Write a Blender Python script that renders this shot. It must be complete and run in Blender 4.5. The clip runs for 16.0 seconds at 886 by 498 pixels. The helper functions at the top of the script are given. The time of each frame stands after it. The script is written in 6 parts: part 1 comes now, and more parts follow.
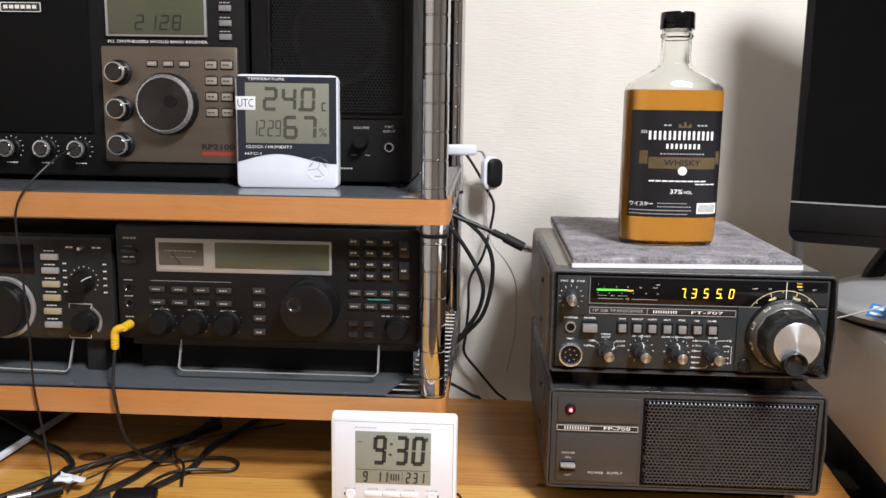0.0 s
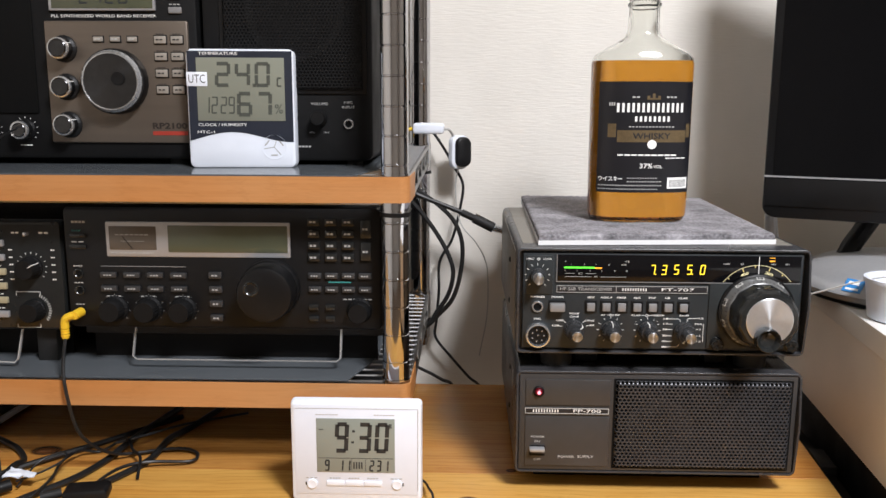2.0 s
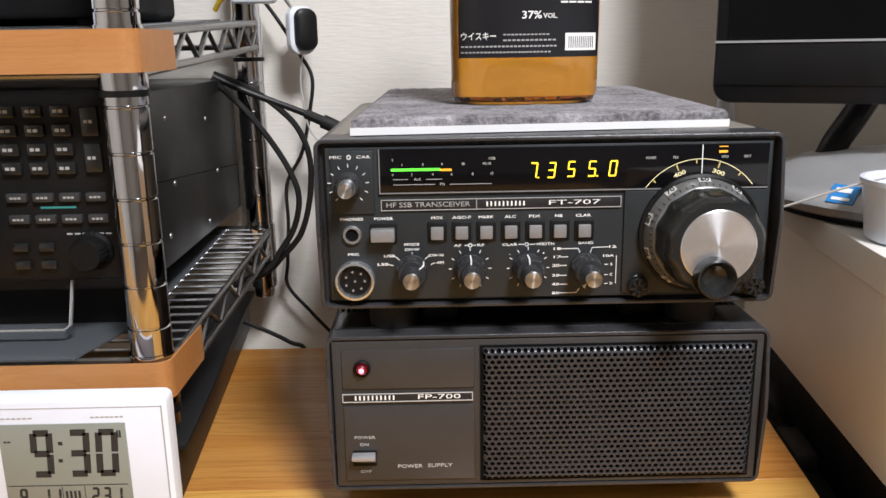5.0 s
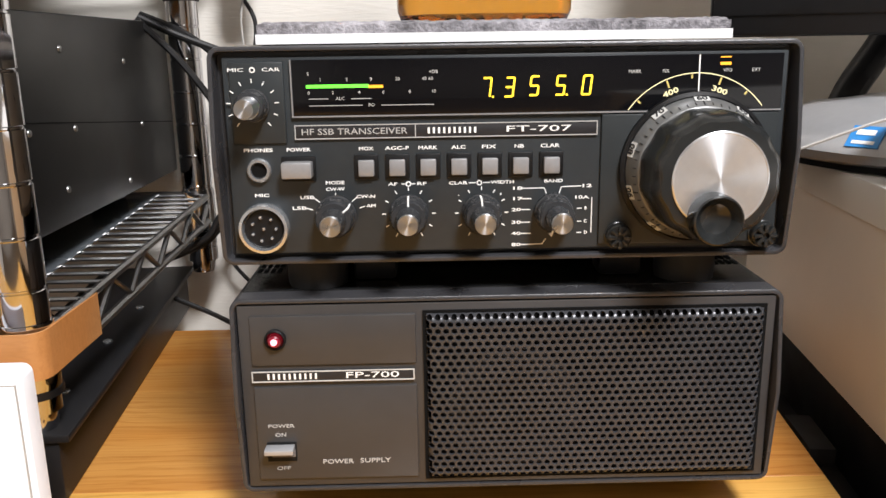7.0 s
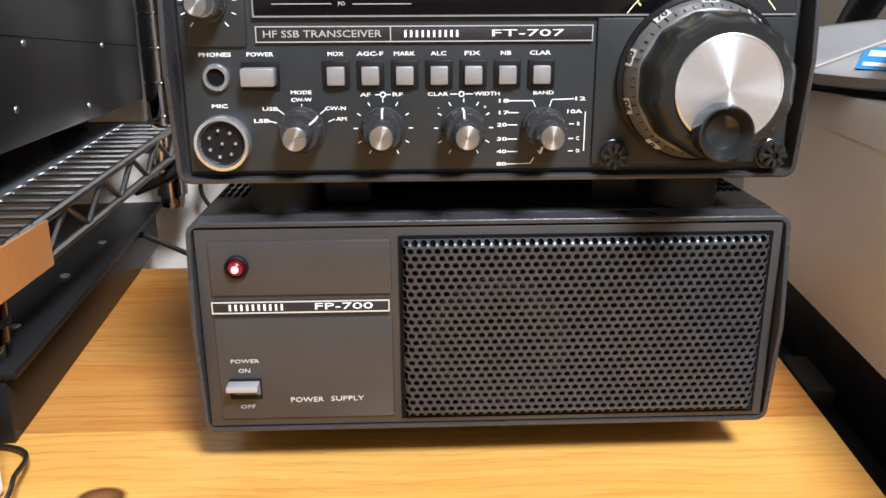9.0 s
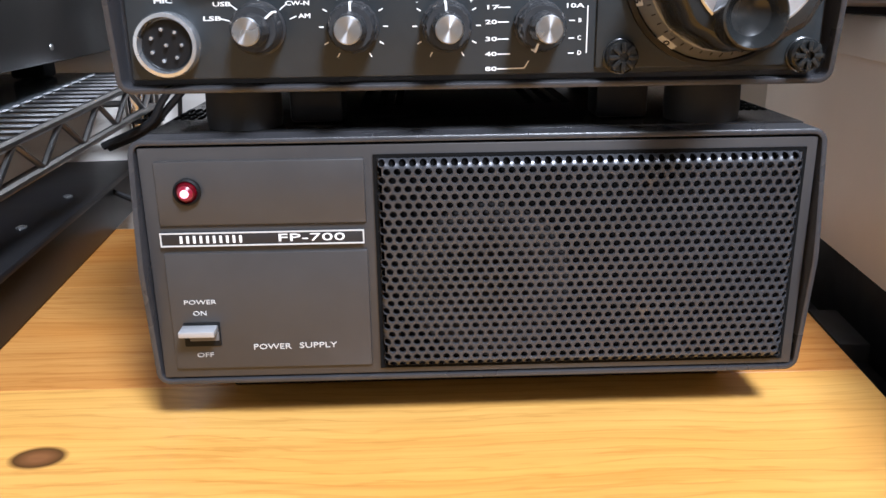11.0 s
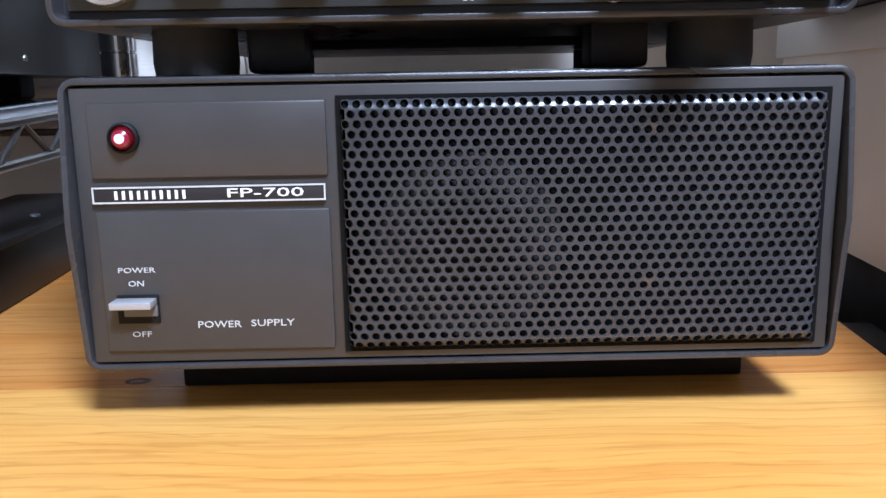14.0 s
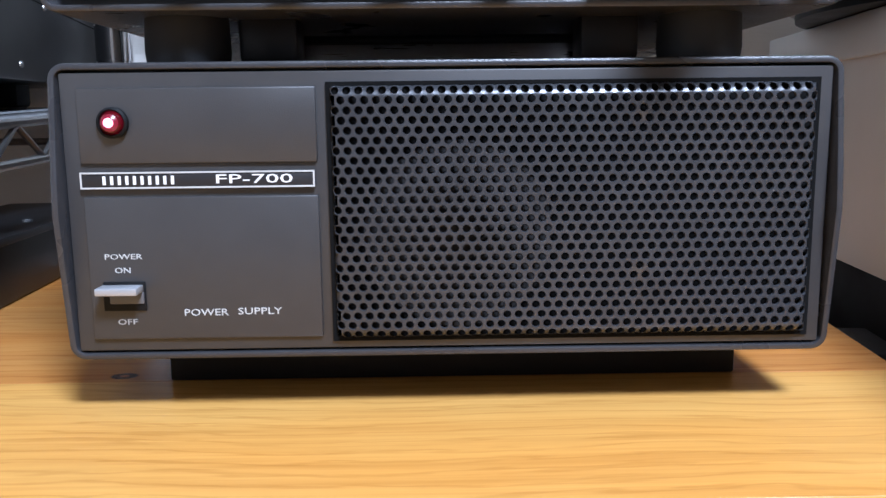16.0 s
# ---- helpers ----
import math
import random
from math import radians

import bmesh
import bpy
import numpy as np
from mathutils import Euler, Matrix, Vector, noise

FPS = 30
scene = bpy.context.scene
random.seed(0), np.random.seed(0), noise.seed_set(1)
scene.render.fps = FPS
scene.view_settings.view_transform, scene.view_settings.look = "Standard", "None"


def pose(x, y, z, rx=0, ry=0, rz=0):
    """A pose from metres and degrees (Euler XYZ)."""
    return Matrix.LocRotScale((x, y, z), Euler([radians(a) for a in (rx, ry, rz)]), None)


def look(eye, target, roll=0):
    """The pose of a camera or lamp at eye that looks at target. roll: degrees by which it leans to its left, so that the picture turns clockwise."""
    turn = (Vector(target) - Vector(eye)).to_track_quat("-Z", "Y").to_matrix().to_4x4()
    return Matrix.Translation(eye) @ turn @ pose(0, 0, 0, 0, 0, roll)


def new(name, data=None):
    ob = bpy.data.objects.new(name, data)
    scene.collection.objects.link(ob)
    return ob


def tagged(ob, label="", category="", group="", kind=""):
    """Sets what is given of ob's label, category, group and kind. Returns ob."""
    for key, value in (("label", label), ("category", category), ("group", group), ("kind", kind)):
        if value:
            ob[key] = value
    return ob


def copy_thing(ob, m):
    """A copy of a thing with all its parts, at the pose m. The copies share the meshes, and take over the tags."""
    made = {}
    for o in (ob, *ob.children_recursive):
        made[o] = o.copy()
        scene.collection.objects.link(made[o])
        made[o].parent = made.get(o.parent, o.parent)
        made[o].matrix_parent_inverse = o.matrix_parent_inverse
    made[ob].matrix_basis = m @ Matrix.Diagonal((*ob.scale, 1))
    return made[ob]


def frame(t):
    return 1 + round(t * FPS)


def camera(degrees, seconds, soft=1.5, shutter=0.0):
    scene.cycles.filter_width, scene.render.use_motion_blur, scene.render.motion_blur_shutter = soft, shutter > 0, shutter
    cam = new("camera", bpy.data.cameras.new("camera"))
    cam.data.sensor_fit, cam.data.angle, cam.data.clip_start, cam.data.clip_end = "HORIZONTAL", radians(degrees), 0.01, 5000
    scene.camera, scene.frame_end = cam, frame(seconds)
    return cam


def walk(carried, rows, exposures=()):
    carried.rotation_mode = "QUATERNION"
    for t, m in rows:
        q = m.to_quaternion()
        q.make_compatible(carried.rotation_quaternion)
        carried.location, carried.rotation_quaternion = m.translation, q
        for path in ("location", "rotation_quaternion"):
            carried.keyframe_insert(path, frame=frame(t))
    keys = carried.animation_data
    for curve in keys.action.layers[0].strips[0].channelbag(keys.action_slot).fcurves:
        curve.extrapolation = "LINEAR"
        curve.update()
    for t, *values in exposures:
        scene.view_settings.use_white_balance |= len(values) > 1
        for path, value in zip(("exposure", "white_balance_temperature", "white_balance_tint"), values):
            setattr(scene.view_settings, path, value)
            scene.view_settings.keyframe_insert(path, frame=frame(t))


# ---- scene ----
cam = camera(56.9, 16.0)
METRES, EYE, TILT, LEAN, TURN = 0.59, 1.045, 0.0, 0.0, 2.7
ROWS = [
    (0.0, 0.0, 0.0, 0.0, 0.14, -9.25, -0.88),
    (0.5, 0.0048, 0.0027, -0.0015, -0.13, -9.35, -0.84),
    (1.0, 0.0132, 0.0098, -0.0055, -0.58, -9.45, -0.74),
    (1.5, 0.0233, 0.0245, -0.0107, -1.03, -9.67, -0.54),
    (2.0, 0.0335, 0.0438, -0.0217, -1.09, -10.03, -0.21),
    (2.5, 0.0463, 0.0999, -0.0392, -1.08, -10.38, 0.13),
    (3.0, 0.0825, 0.1807, -0.0616, -1.68, -11.13, 0.46),
    (3.5, 0.1371, 0.2707, -0.0785, -2.53, -12.52, 0.69),
    (4.0, 0.1775, 0.3529, -0.0989, -3.4, -14.07, 0.72),
    (6.5, 0.2802, 0.5805, -0.2107, -3.71, -13.75, 0.96),
    (7.0, 0.2871, 0.6066, -0.2254, -3.99, -14.03, 0.83),
    (7.5, 0.2912, 0.6221, -0.2335, -4.41, -14.97, 0.48),
    (8.0, 0.2935, 0.6328, -0.2401, -4.86, -16.09, 0.24),
    (8.5, 0.295, 0.6455, -0.2506, -5.01, -16.99, 0.19),
    (9.0, 0.2955, 0.6523, -0.2603, -4.83, -17.34, 0.22),
    (9.5, 0.3009, 0.6646, -0.276, -4.67, -17.57, 0.45),
    (10.0, 0.3068, 0.6779, -0.2916, -4.6, -17.9, 0.68),
    (12.5, 0.3281, 0.7473, -0.3658, -3.85, -17.55, 0.97),
    (13.0, 0.333, 0.7522, -0.3762, -3.61, -16.57, 1.18),
    (13.5, 0.3375, 0.7549, -0.3908, -3.45, -14.21, 1.07),
    (14.0, 0.3396, 0.7536, -0.4155, -3.47, -11.19, 1.02),
    (14.5, 0.3403, 0.7529, -0.4282, -3.65, -9.19, 1.15),
    (15.0, 0.3427, 0.7528, -0.4339, -3.67, -8.56, 1.24),
    (15.5, 0.3434, 0.7537, -0.4376, -3.45, -8.89, 1.0),
    (16.0, 0.3437, 0.7517, -0.4385, -3.57, -9.04, 0.64),
]
walk(cam, [(t, pose(0, 0, EYE, TILT, LEAN, TURN) @ pose(METRES * x, METRES * y, METRES * z, 90 + pitch, roll, yaw)) for t, x, y, z, yaw, pitch, roll in ROWS],
     [(0.0, -0.40, 5980, 12), (3.5, -0.52, 5950, 12), (4.5, -0.52, 5950, 12), (6.5, -0.24, 6050, 12), (7.0, -0.12, 6100, 12), (8.0, 0.06, 5950, 12), (10.0, 0.18, 5500, 12), (12.5, 0.22, 4950, 13), (16.0, 0.07, 4750, 12)])

# ---- world and light ----
world = bpy.data.worlds.new("night_room")
scene.world = world
world.use_nodes = True
world.node_tree.nodes["Background"].inputs[0].default_value = (0.9, 0.92, 1.0, 1)
world.node_tree.nodes["Background"].inputs[1].default_value = 0.01
# one round ceiling fixture, its light going down, plus an added sideways fill
LAMP_AT = (0.66, -0.45)
lamp_data = bpy.data.lights.new("ceiling_light", "AREA")
lamp_data.shape, lamp_data.size, lamp_data.energy, lamp_data.color = "DISK", 0.5, 96.0, (1.0, 0.96, 0.91)
lamp = new("ceiling_light", lamp_data)
lamp.matrix_world = look((*LAMP_AT, 2.31), (LAMP_AT[0], LAMP_AT[1] + 0.01, 0.0))
# fill point, not a real lamp: lifts the walls and shaded faces
fill_data = bpy.data.lights.new("ceiling_fill_light", "POINT")
fill_data.shadow_soft_size, fill_data.energy, fill_data.color = 0.2, 22.0, (1.0, 0.96, 0.91)
rim = new("ceiling_fill_light", fill_data)
rim.location = (*LAMP_AT, 2.12)

DESK = 0.691
WALL = 1.085
BOARD_LINE = 0.747


# ---- materials ----
def pmat(name, base, rough=0.5, metal=0.0, var=0.12, scale=60.0, bump=0.0, bump_scale=600.0, spec=0.5, stretch=(1, 1, 1), emit=None, coat=0.0):
    m = bpy.data.materials.new(name)
    m.use_nodes = True
    nt = m.node_tree
    n, l = nt.nodes, nt.links
    b = n["Principled BSDF"]
    b.inputs["Roughness"].default_value = rough
    b.inputs["Metallic"].default_value = metal
    b.inputs["Specular IOR Level"].default_value = spec
    b.inputs["Coat Weight"].default_value = coat
    b.inputs["Base Color"].default_value = (*base, 1)
    if emit:
        b.inputs["Emission Color"].default_value = (*emit[0], 1)
        b.inputs["Emission Strength"].default_value = emit[1]
    if var or bump:
        tc = n.new("ShaderNodeTexCoord")
        mp = n.new("ShaderNodeMapping")
        mp.inputs["Scale"].default_value = stretch
        l.new(tc.outputs["Object"], mp.inputs[0])
    if var:
        a = n.new("ShaderNodeTexNoise")
        a.inputs["Scale"].default_value, a.inputs["Detail"].default_value = scale, 5
        c = n.new("ShaderNodeTexNoise")
        c.inputs["Scale"].default_value, c.inputs["Detail"].default_value = scale * 0.13, 3
        l.new(mp.outputs[0], a.inputs[0])
        l.new(mp.outputs[0], c.inputs[0])
        s = n.new("ShaderNodeMath")
        l.new(a.outputs["Fac"], s.inputs[0])
        l.new(c.outputs["Fac"], s.inputs[1])
        r = n.new("ShaderNodeMapRange")
        r.inputs["From Min"].default_value, r.inputs["From Max"].default_value = 0.65, 1.35
        l.new(s.outputs[0], r.inputs["Value"])
        x = n.new("ShaderNodeMix")
        x.data_type = "RGBA"
        x.inputs[6].default_value = (*[v * (1 - var) for v in base], 1)
        x.inputs[7].default_value = (*[min(1, v * (1 + var)) for v in base], 1)
        l.new(r.outputs[0], x.inputs[0])
        l.new(x.outputs[2], b.inputs["Base Color"])
        q = n.new("ShaderNodeMapRange")
        q.inputs["From Min"].default_value, q.inputs["From Max"].default_value = 0.3, 0.7
        q.inputs["To Min"].default_value, q.inputs["To Max"].default_value = max(0.02, rough * 0.85), min(1, rough * 1.15)
        l.new(c.outputs["Fac"], q.inputs["Value"])
        l.new(q.outputs[0], b.inputs["Roughness"])
    if bump:
        d = n.new("ShaderNodeTexNoise")
        d.inputs["Scale"].default_value, d.inputs["Detail"].default_value = bump_scale, 3
        l.new(mp.outputs[0], d.inputs[0])
        e = n.new("ShaderNodeBump")
        e.inputs["Strength"].default_value, e.inputs["Distance"].default_value = bump, 0.001
        l.new(d.outputs["Fac"], e.inputs["Height"])
        l.new(e.outputs[0], b.inputs["Normal"])
    return m


def spun(m):
    """Turned metal: highlights that fan out from the axis."""
    nt = m.node_tree
    b = nt.nodes["Principled BSDF"]
    tg = nt.nodes.new("ShaderNodeTangent")
    tg.direction_type, tg.axis = "RADIAL", "Y"
    b.inputs["Anisotropic"].default_value, b.inputs["Anisotropic Rotation"].default_value = 0.85, 0.25
    nt.links.new(tg.outputs[0], b.inputs["Tangent"])


def wood_mat(name, light, dark, rough, knots=(), grain=1.0):
    """Pine with the grain along x: broad growth bands, fine fibres and a few knots."""
    m = bpy.data.materials.new(name)
    m.use_nodes = True
    nt = m.node_tree
    n, l = nt.nodes, nt.links
    b = n["Principled BSDF"]
    b.inputs["Roughness"].default_value = rough
    raw = n.new("ShaderNodeTexCoord")
    info = n.new("ShaderNodeObjectInfo")
    lift = n.new("ShaderNodeCombineXYZ")
    far = n.new("ShaderNodeMath")
    far.operation = "MULTIPLY"
    far.inputs[1].default_value = 7.0
    l.new(info.outputs["Random"], far.inputs[0])
    l.new(far.outputs[0], lift.inputs["Z"])
    tc = n.new("ShaderNodeVectorMath")
    l.new(raw.outputs["Object"], tc.inputs[0])
    l.new(lift.outputs[0], tc.inputs[1])
    warp = n.new("ShaderNodeTexNoise")
    warp.inputs["Scale"].default_value = 5
    l.new(tc.outputs[0], warp.inputs[0])
    add = n.new("ShaderNodeVectorMath")
    add.operation = "MULTIPLY_ADD"
    add.inputs[1].default_value = (0.03, 0.032, 0.03)
    l.new(warp.outputs["Color"], add.inputs[0])
    l.new(tc.outputs[0], add.inputs[2])
    mp = n.new("ShaderNodeMapping")
    mp.inputs["Scale"].default_value = (1.6, 95 * grain, 95 * grain)
    l.new(add.outputs[0], mp.inputs[0])
    band = n.new("ShaderNodeTexNoise")
    band.inputs["Scale"].default_value, band.inputs["Detail"].default_value, band.inputs["Roughness"].default_value = 1.0, 6, 0.62
    l.new(mp.outputs[0], band.inputs[0])
    mp2 = n.new("ShaderNodeMapping")
    mp2.inputs["Scale"].default_value = (7, 520, 520)
    l.new(tc.outputs[0], mp2.inputs[0])
    fine = n.new("ShaderNodeTexNoise")
    fine.inputs["Scale"].default_value, fine.inputs["Detail"].default_value = 1.0, 3
    l.new(mp2.outputs[0], fine.inputs[0])
    s = n.new("ShaderNodeMath")
    s.operation = "MULTIPLY_ADD"
    s.inputs[1].default_value = 0.6
    l.new(fine.outputs["Fac"], s.inputs[0])
    l.new(band.outputs["Fac"], s.inputs[2])
    mp3 = n.new("ShaderNodeMapping")
    mp3.inputs["Scale"].default_value = (0.10, 1.0, 1.0)
    l.new(add.outputs[0], mp3.inputs[0])
    ring_ = n.new("ShaderNodeTexWave")
    ring_.wave_type, ring_.bands_direction, ring_.wave_profile = "BANDS", "Y", "SIN"
    ring_.inputs["Scale"].default_value, ring_.inputs["Distortion"].default_value = 44 * grain, 5.0
    ring_.inputs["Detail"].default_value, ring_.inputs["Detail Scale"].default_value = 2.5, 6.0
    l.new(mp3.outputs[0], ring_.inputs[0])
    soft = n.new("ShaderNodeMath")
    soft.operation = "MULTIPLY_ADD"
    soft.inputs[1].default_value, soft.inputs[2].default_value = 0.62, 0.40
    l.new(s.outputs[0], soft.inputs[0])
    thin = n.new("ShaderNodeMath")
    thin.operation = "POWER"
    thin.inputs[1].default_value = 6.0
    l.new(ring_.outputs["Fac"], thin.inputs[0])
    s2 = n.new("ShaderNodeMath")
    s2.operation = "MULTIPLY_ADD"
    s2.inputs[1].default_value = -0.15
    l.new(thin.outputs[0], s2.inputs[0])
    l.new(soft.outputs[0], s2.inputs[2])
    s = s2
    ramp = n.new("ShaderNodeValToRGB")
    ramp.color_ramp.elements[0].position, ramp.color_ramp.elements[0].color = 0.63, (*dark, 1)
    ramp.color_ramp.elements[1].position, ramp.color_ramp.elements[1].color = 1.02, (*light, 1)
    l.new(s.outputs[0], ramp.inputs[0])
    mp4 = n.new("ShaderNodeMapping")
    mp4.inputs["Scale"].default_value = (5, 16, 16)
    l.new(add.outputs[0], mp4.inputs[0])
    broad = n.new("ShaderNodeTexNoise")
    broad.inputs["Scale"].default_value, broad.inputs["Detail"].default_value = 1.0, 3
    l.new(mp4.outputs[0], broad.inputs[0])
    br = n.new("ShaderNodeMapRange")
    br.inputs["From Min"].default_value, br.inputs["From Max"].default_value = 0.38, 0.66
    l.new(broad.outputs["Fac"], br.inputs["Value"])
    tone = n.new("ShaderNodeMix")
    tone.data_type, tone.blend_type = "RGBA", "MULTIPLY"
    tone.inputs[7].default_value = (0.96, 0.83, 0.64, 1)
    l.new(br.outputs[0], tone.inputs[0])
    l.new(ramp.outputs[0], tone.inputs[6])
    last = tone.outputs[2]
    for kx, ky, kr in knots:
        sub = n.new("ShaderNodeVectorMath")
        sub.operation = "SUBTRACT"
        sub.inputs[1].default_value = (kx, ky, 0)
        l.new(raw.outputs["Object"], sub.inputs[0])
        sc = n.new("ShaderNodeVectorMath")
        sc.operation = "MULTIPLY"
        sc.inputs[1].default_value = (0.8 / kr, 1.1 / kr, 0)
        l.new(sub.outputs[0], sc.inputs[0])
        ln = n.new("ShaderNodeVectorMath")
        ln.operation = "LENGTH"
        l.new(sc.outputs[0], ln.inputs[0])
        kr2 = n.new("ShaderNodeMapRange")
        kr2.inputs["From Min"].default_value, kr2.inputs["From Max"].default_value = 0.86, 1.15
        kr2.inputs["To Min"].default_value, kr2.inputs["To Max"].default_value = 0.93, 0.0
        l.new(ln.outputs["Value"], kr2.inputs["Value"])
        tint = n.new("ShaderNodeValToRGB")
        tint.color_ramp.elements[0].position, tint.color_ramp.elements[0].color = 0.30, (0.16, 0.062, 0.024, 1)
        tint.color_ramp.elements[1].position, tint.color_ramp.elements[1].color = 0.88, (0.035, 0.013, 0.006, 1)
        l.new(ln.outputs["Value"], tint.inputs[0])
        mx = n.new("ShaderNodeMix")
        mx.data_type = "RGBA"
        l.new(tint.outputs[0], mx.inputs[7])
        l.new(kr2.outputs[0], mx.inputs[0])
        l.new(last, mx.inputs[6])
        last = mx.outputs[2]
    l.new(last, b.inputs["Base Color"])
    e = n.new("ShaderNodeBump")
    e.inputs["Strength"].default_value, e.inputs["Distance"].default_value = 0.12, 0.0006
    l.new(s.outputs[0], e.inputs["Height"])
    l.new(e.outputs[0], b.inputs["Normal"])
    return m


def glass_mat(name, tint, ior, rough=0.0):
    m = bpy.data.materials.new(name)
    m.use_nodes = True
    b = m.node_tree.nodes["Principled BSDF"]
    b.inputs["Base Color"].default_value = (*tint, 1)
    b.inputs["Transmission Weight"].default_value = 1.0
    b.inputs["Roughness"].default_value, b.inputs["IOR"].default_value = rough, ior
    return m


def wallpaper():
    m = pmat("cream_wallpaper", (0.80, 0.765, 0.70), 0.85, 0, 0.05, 18)
    nt = m.node_tree
    n, l = nt.nodes, nt.links
    tc = n.new("ShaderNodeTexCoord")
    mp = n.new("ShaderNodeMapping")
    mp.inputs["Scale"].default_value = (60, 60, 420)
    l.new(tc.outputs["Object"], mp.inputs[0])
    t = n.new("ShaderNodeTexNoise")
    t.inputs["Scale"].default_value, t.inputs["Detail"].default_value = 1.0, 4
    l.new(mp.outputs[0], t.inputs[0])
    e = n.new("ShaderNodeBump")
    e.inputs["Strength"].default_value, e.inputs["Distance"].default_value = 0.35, 0.0012
    l.new(t.outputs["Fac"], e.inputs["Height"])
    l.new(e.outputs[0], n["Principled BSDF"].inputs["Normal"])
    return m


KNOTS = ((0.0235, 0.0930, 0.0080), (0.0640, 0.1540, 0.0040), (-0.397, 0.183, 0.012))
M_WALL = wallpaper()
# for walls out of view, toned dark so that less light bounces back
M_WALL2 = pmat("taupe_unseen_wall", (0.36, 0.325, 0.28), 0.85, 0, 0.06, 18, 0.3, 300)
M_CEIL = pmat("white_ceiling", (0.8, 0.79, 0.76), 0.9, 0, 0.04, 10)
M_FLOOR = wood_mat("brown_floor", (0.17, 0.12, 0.08), (0.11, 0.075, 0.05), 0.5, (), 0.3)
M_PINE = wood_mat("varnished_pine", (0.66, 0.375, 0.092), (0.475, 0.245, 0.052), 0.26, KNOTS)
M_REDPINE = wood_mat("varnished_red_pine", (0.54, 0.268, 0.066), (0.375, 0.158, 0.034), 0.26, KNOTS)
M_BAND = wood_mat("wood_print_tape", (0.50, 0.25, 0.095), (0.43, 0.205, 0.072), 0.45, (), 2.0)
M_CHROME = pmat("chrome", (0.6, 0.6, 0.62), 0.06, 1.0, 0.05, 30)
M_STEEL = pmat("zinc_wire", (0.34, 0.34, 0.34), 0.34, 1.0, 0.15, 90)
M_CASE = pmat("dark_grey_case_paint", (0.036, 0.036, 0.039), 0.30, 0, 0.12, 300, 0.15, 2500)
M_PSUPANEL = pmat("warm_grey_panel_paint", (0.041, 0.0390, 0.0385), 0.38, 0, 0.08, 120, 0.08, 2500)
M_FTPANEL = pmat("slate_panel_paint", (0.0245, 0.029, 0.032), 0.45, 0, 0.1, 200, 0.08, 2500, spec=0.35)
M_FTSUB = pmat("darker_slate_paint", (0.021, 0.025, 0.027), 0.42, 0, 0.1, 200, 0.08, 2500, spec=0.35)
M_GRILLE = pmat("grille_steel_paint", (0.052, 0.053, 0.058), 0.28, 0.3, 0.2, 90, 0.05, 900)
_nt = M_GRILLE.node_tree
_tc = _nt.nodes.new("ShaderNodeTexCoord")
_b = _nt.nodes["Principled BSDF"]
_last = _b.inputs["Base Color"].links[0].from_socket
for _x, _z, _r in ((0.0600, 0.0960, 0.0030), (0.0600, 0.0470, 0.0038)):
    _d = _nt.nodes.new("ShaderNodeVectorMath")
    _d.operation = "DISTANCE"
    _d.inputs[1].default_value = (_x, -0.1435, _z)
    _nt.links.new(_tc.outputs["Object"], _d.inputs[0])
    _m = _nt.nodes.new("ShaderNodeMapRange")
    _m.inputs["From Min"].default_value, _m.inputs["From Max"].default_value = 0.0, _r
    _m.inputs["To Min"].default_value, _m.inputs["To Max"].default_value = 0.5, 0.0
    _nt.links.new(_d.outputs["Value"], _m.inputs["Value"])
    _x2 = _nt.nodes.new("ShaderNodeMix")
    _x2.data_type = "RGBA"
    _x2.inputs[7].default_value = (0.12, 0.095, 0.07, 1)
    _nt.links.new(_m.outputs[0], _x2.inputs[0])
    _nt.links.new(_last, _x2.inputs[6])
    _last = _x2.outputs[2]
_nt.links.new(_last, _b.inputs["Base Color"])
M_TAN = pmat("grey_beige_side_paint", (0.19, 0.175, 0.15), 0.5, 0, 0.08, 200, 0.1, 2000)
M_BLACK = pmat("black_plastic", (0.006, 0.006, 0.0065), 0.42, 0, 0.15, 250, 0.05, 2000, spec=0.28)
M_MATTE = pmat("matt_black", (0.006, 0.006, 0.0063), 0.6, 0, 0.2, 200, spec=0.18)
M_CLOTH = pmat("speaker_cloth_black", (0.005, 0.005, 0.005), 0.9, 0, 0.3, 900, spec=0.1)
M_CONE = pmat("paper_speaker_cone", (0.022, 0.021, 0.021), 0.85, 0, 0.2, 300)
M_GLOSS = pmat("gloss_black", (0.004, 0.004, 0.005), 0.1, 0, 0.1, 60, spec=0.3)
M_TOPCOVER = pmat("satin_black_cover", (0.012, 0.012, 0.0125), 0.22, 0, 0.2, 80)
M_SCREEN = pmat("dark_screen", (0.004, 0.004, 0.0045), 0.12, 0, 0.1, 40, spec=0.12)
M_RUBBER = pmat("black_rubber", (0.008, 0.008, 0.008), 0.7, 0, 0.2, 200)
M_KNOB = pmat("dark_knob_plastic", (0.015, 0.016, 0.016), 0.22, 0, 0.12, 200)
M_CAPMETAL = pmat("turned_knob_cap", (0.66, 0.69, 0.73), 0.3, 1.0, 0.06, 300)
M_KNOB2 = pmat("grey_knob_plastic", (0.031, 0.032, 0.034), 0.2, 0, 0.12, 200)
M_ALU = pmat("spun_aluminium", (0.73, 0.75, 0.78), 0.34, 0.85, 0.05, 300)
spun(M_ALU)
spun(M_CAPMETAL)
M_DARKSPUN = pmat("dark_spun_metal", (0.085, 0.085, 0.088), 0.2, 1.0, 0.1, 200)
spun(M_DARKSPUN)
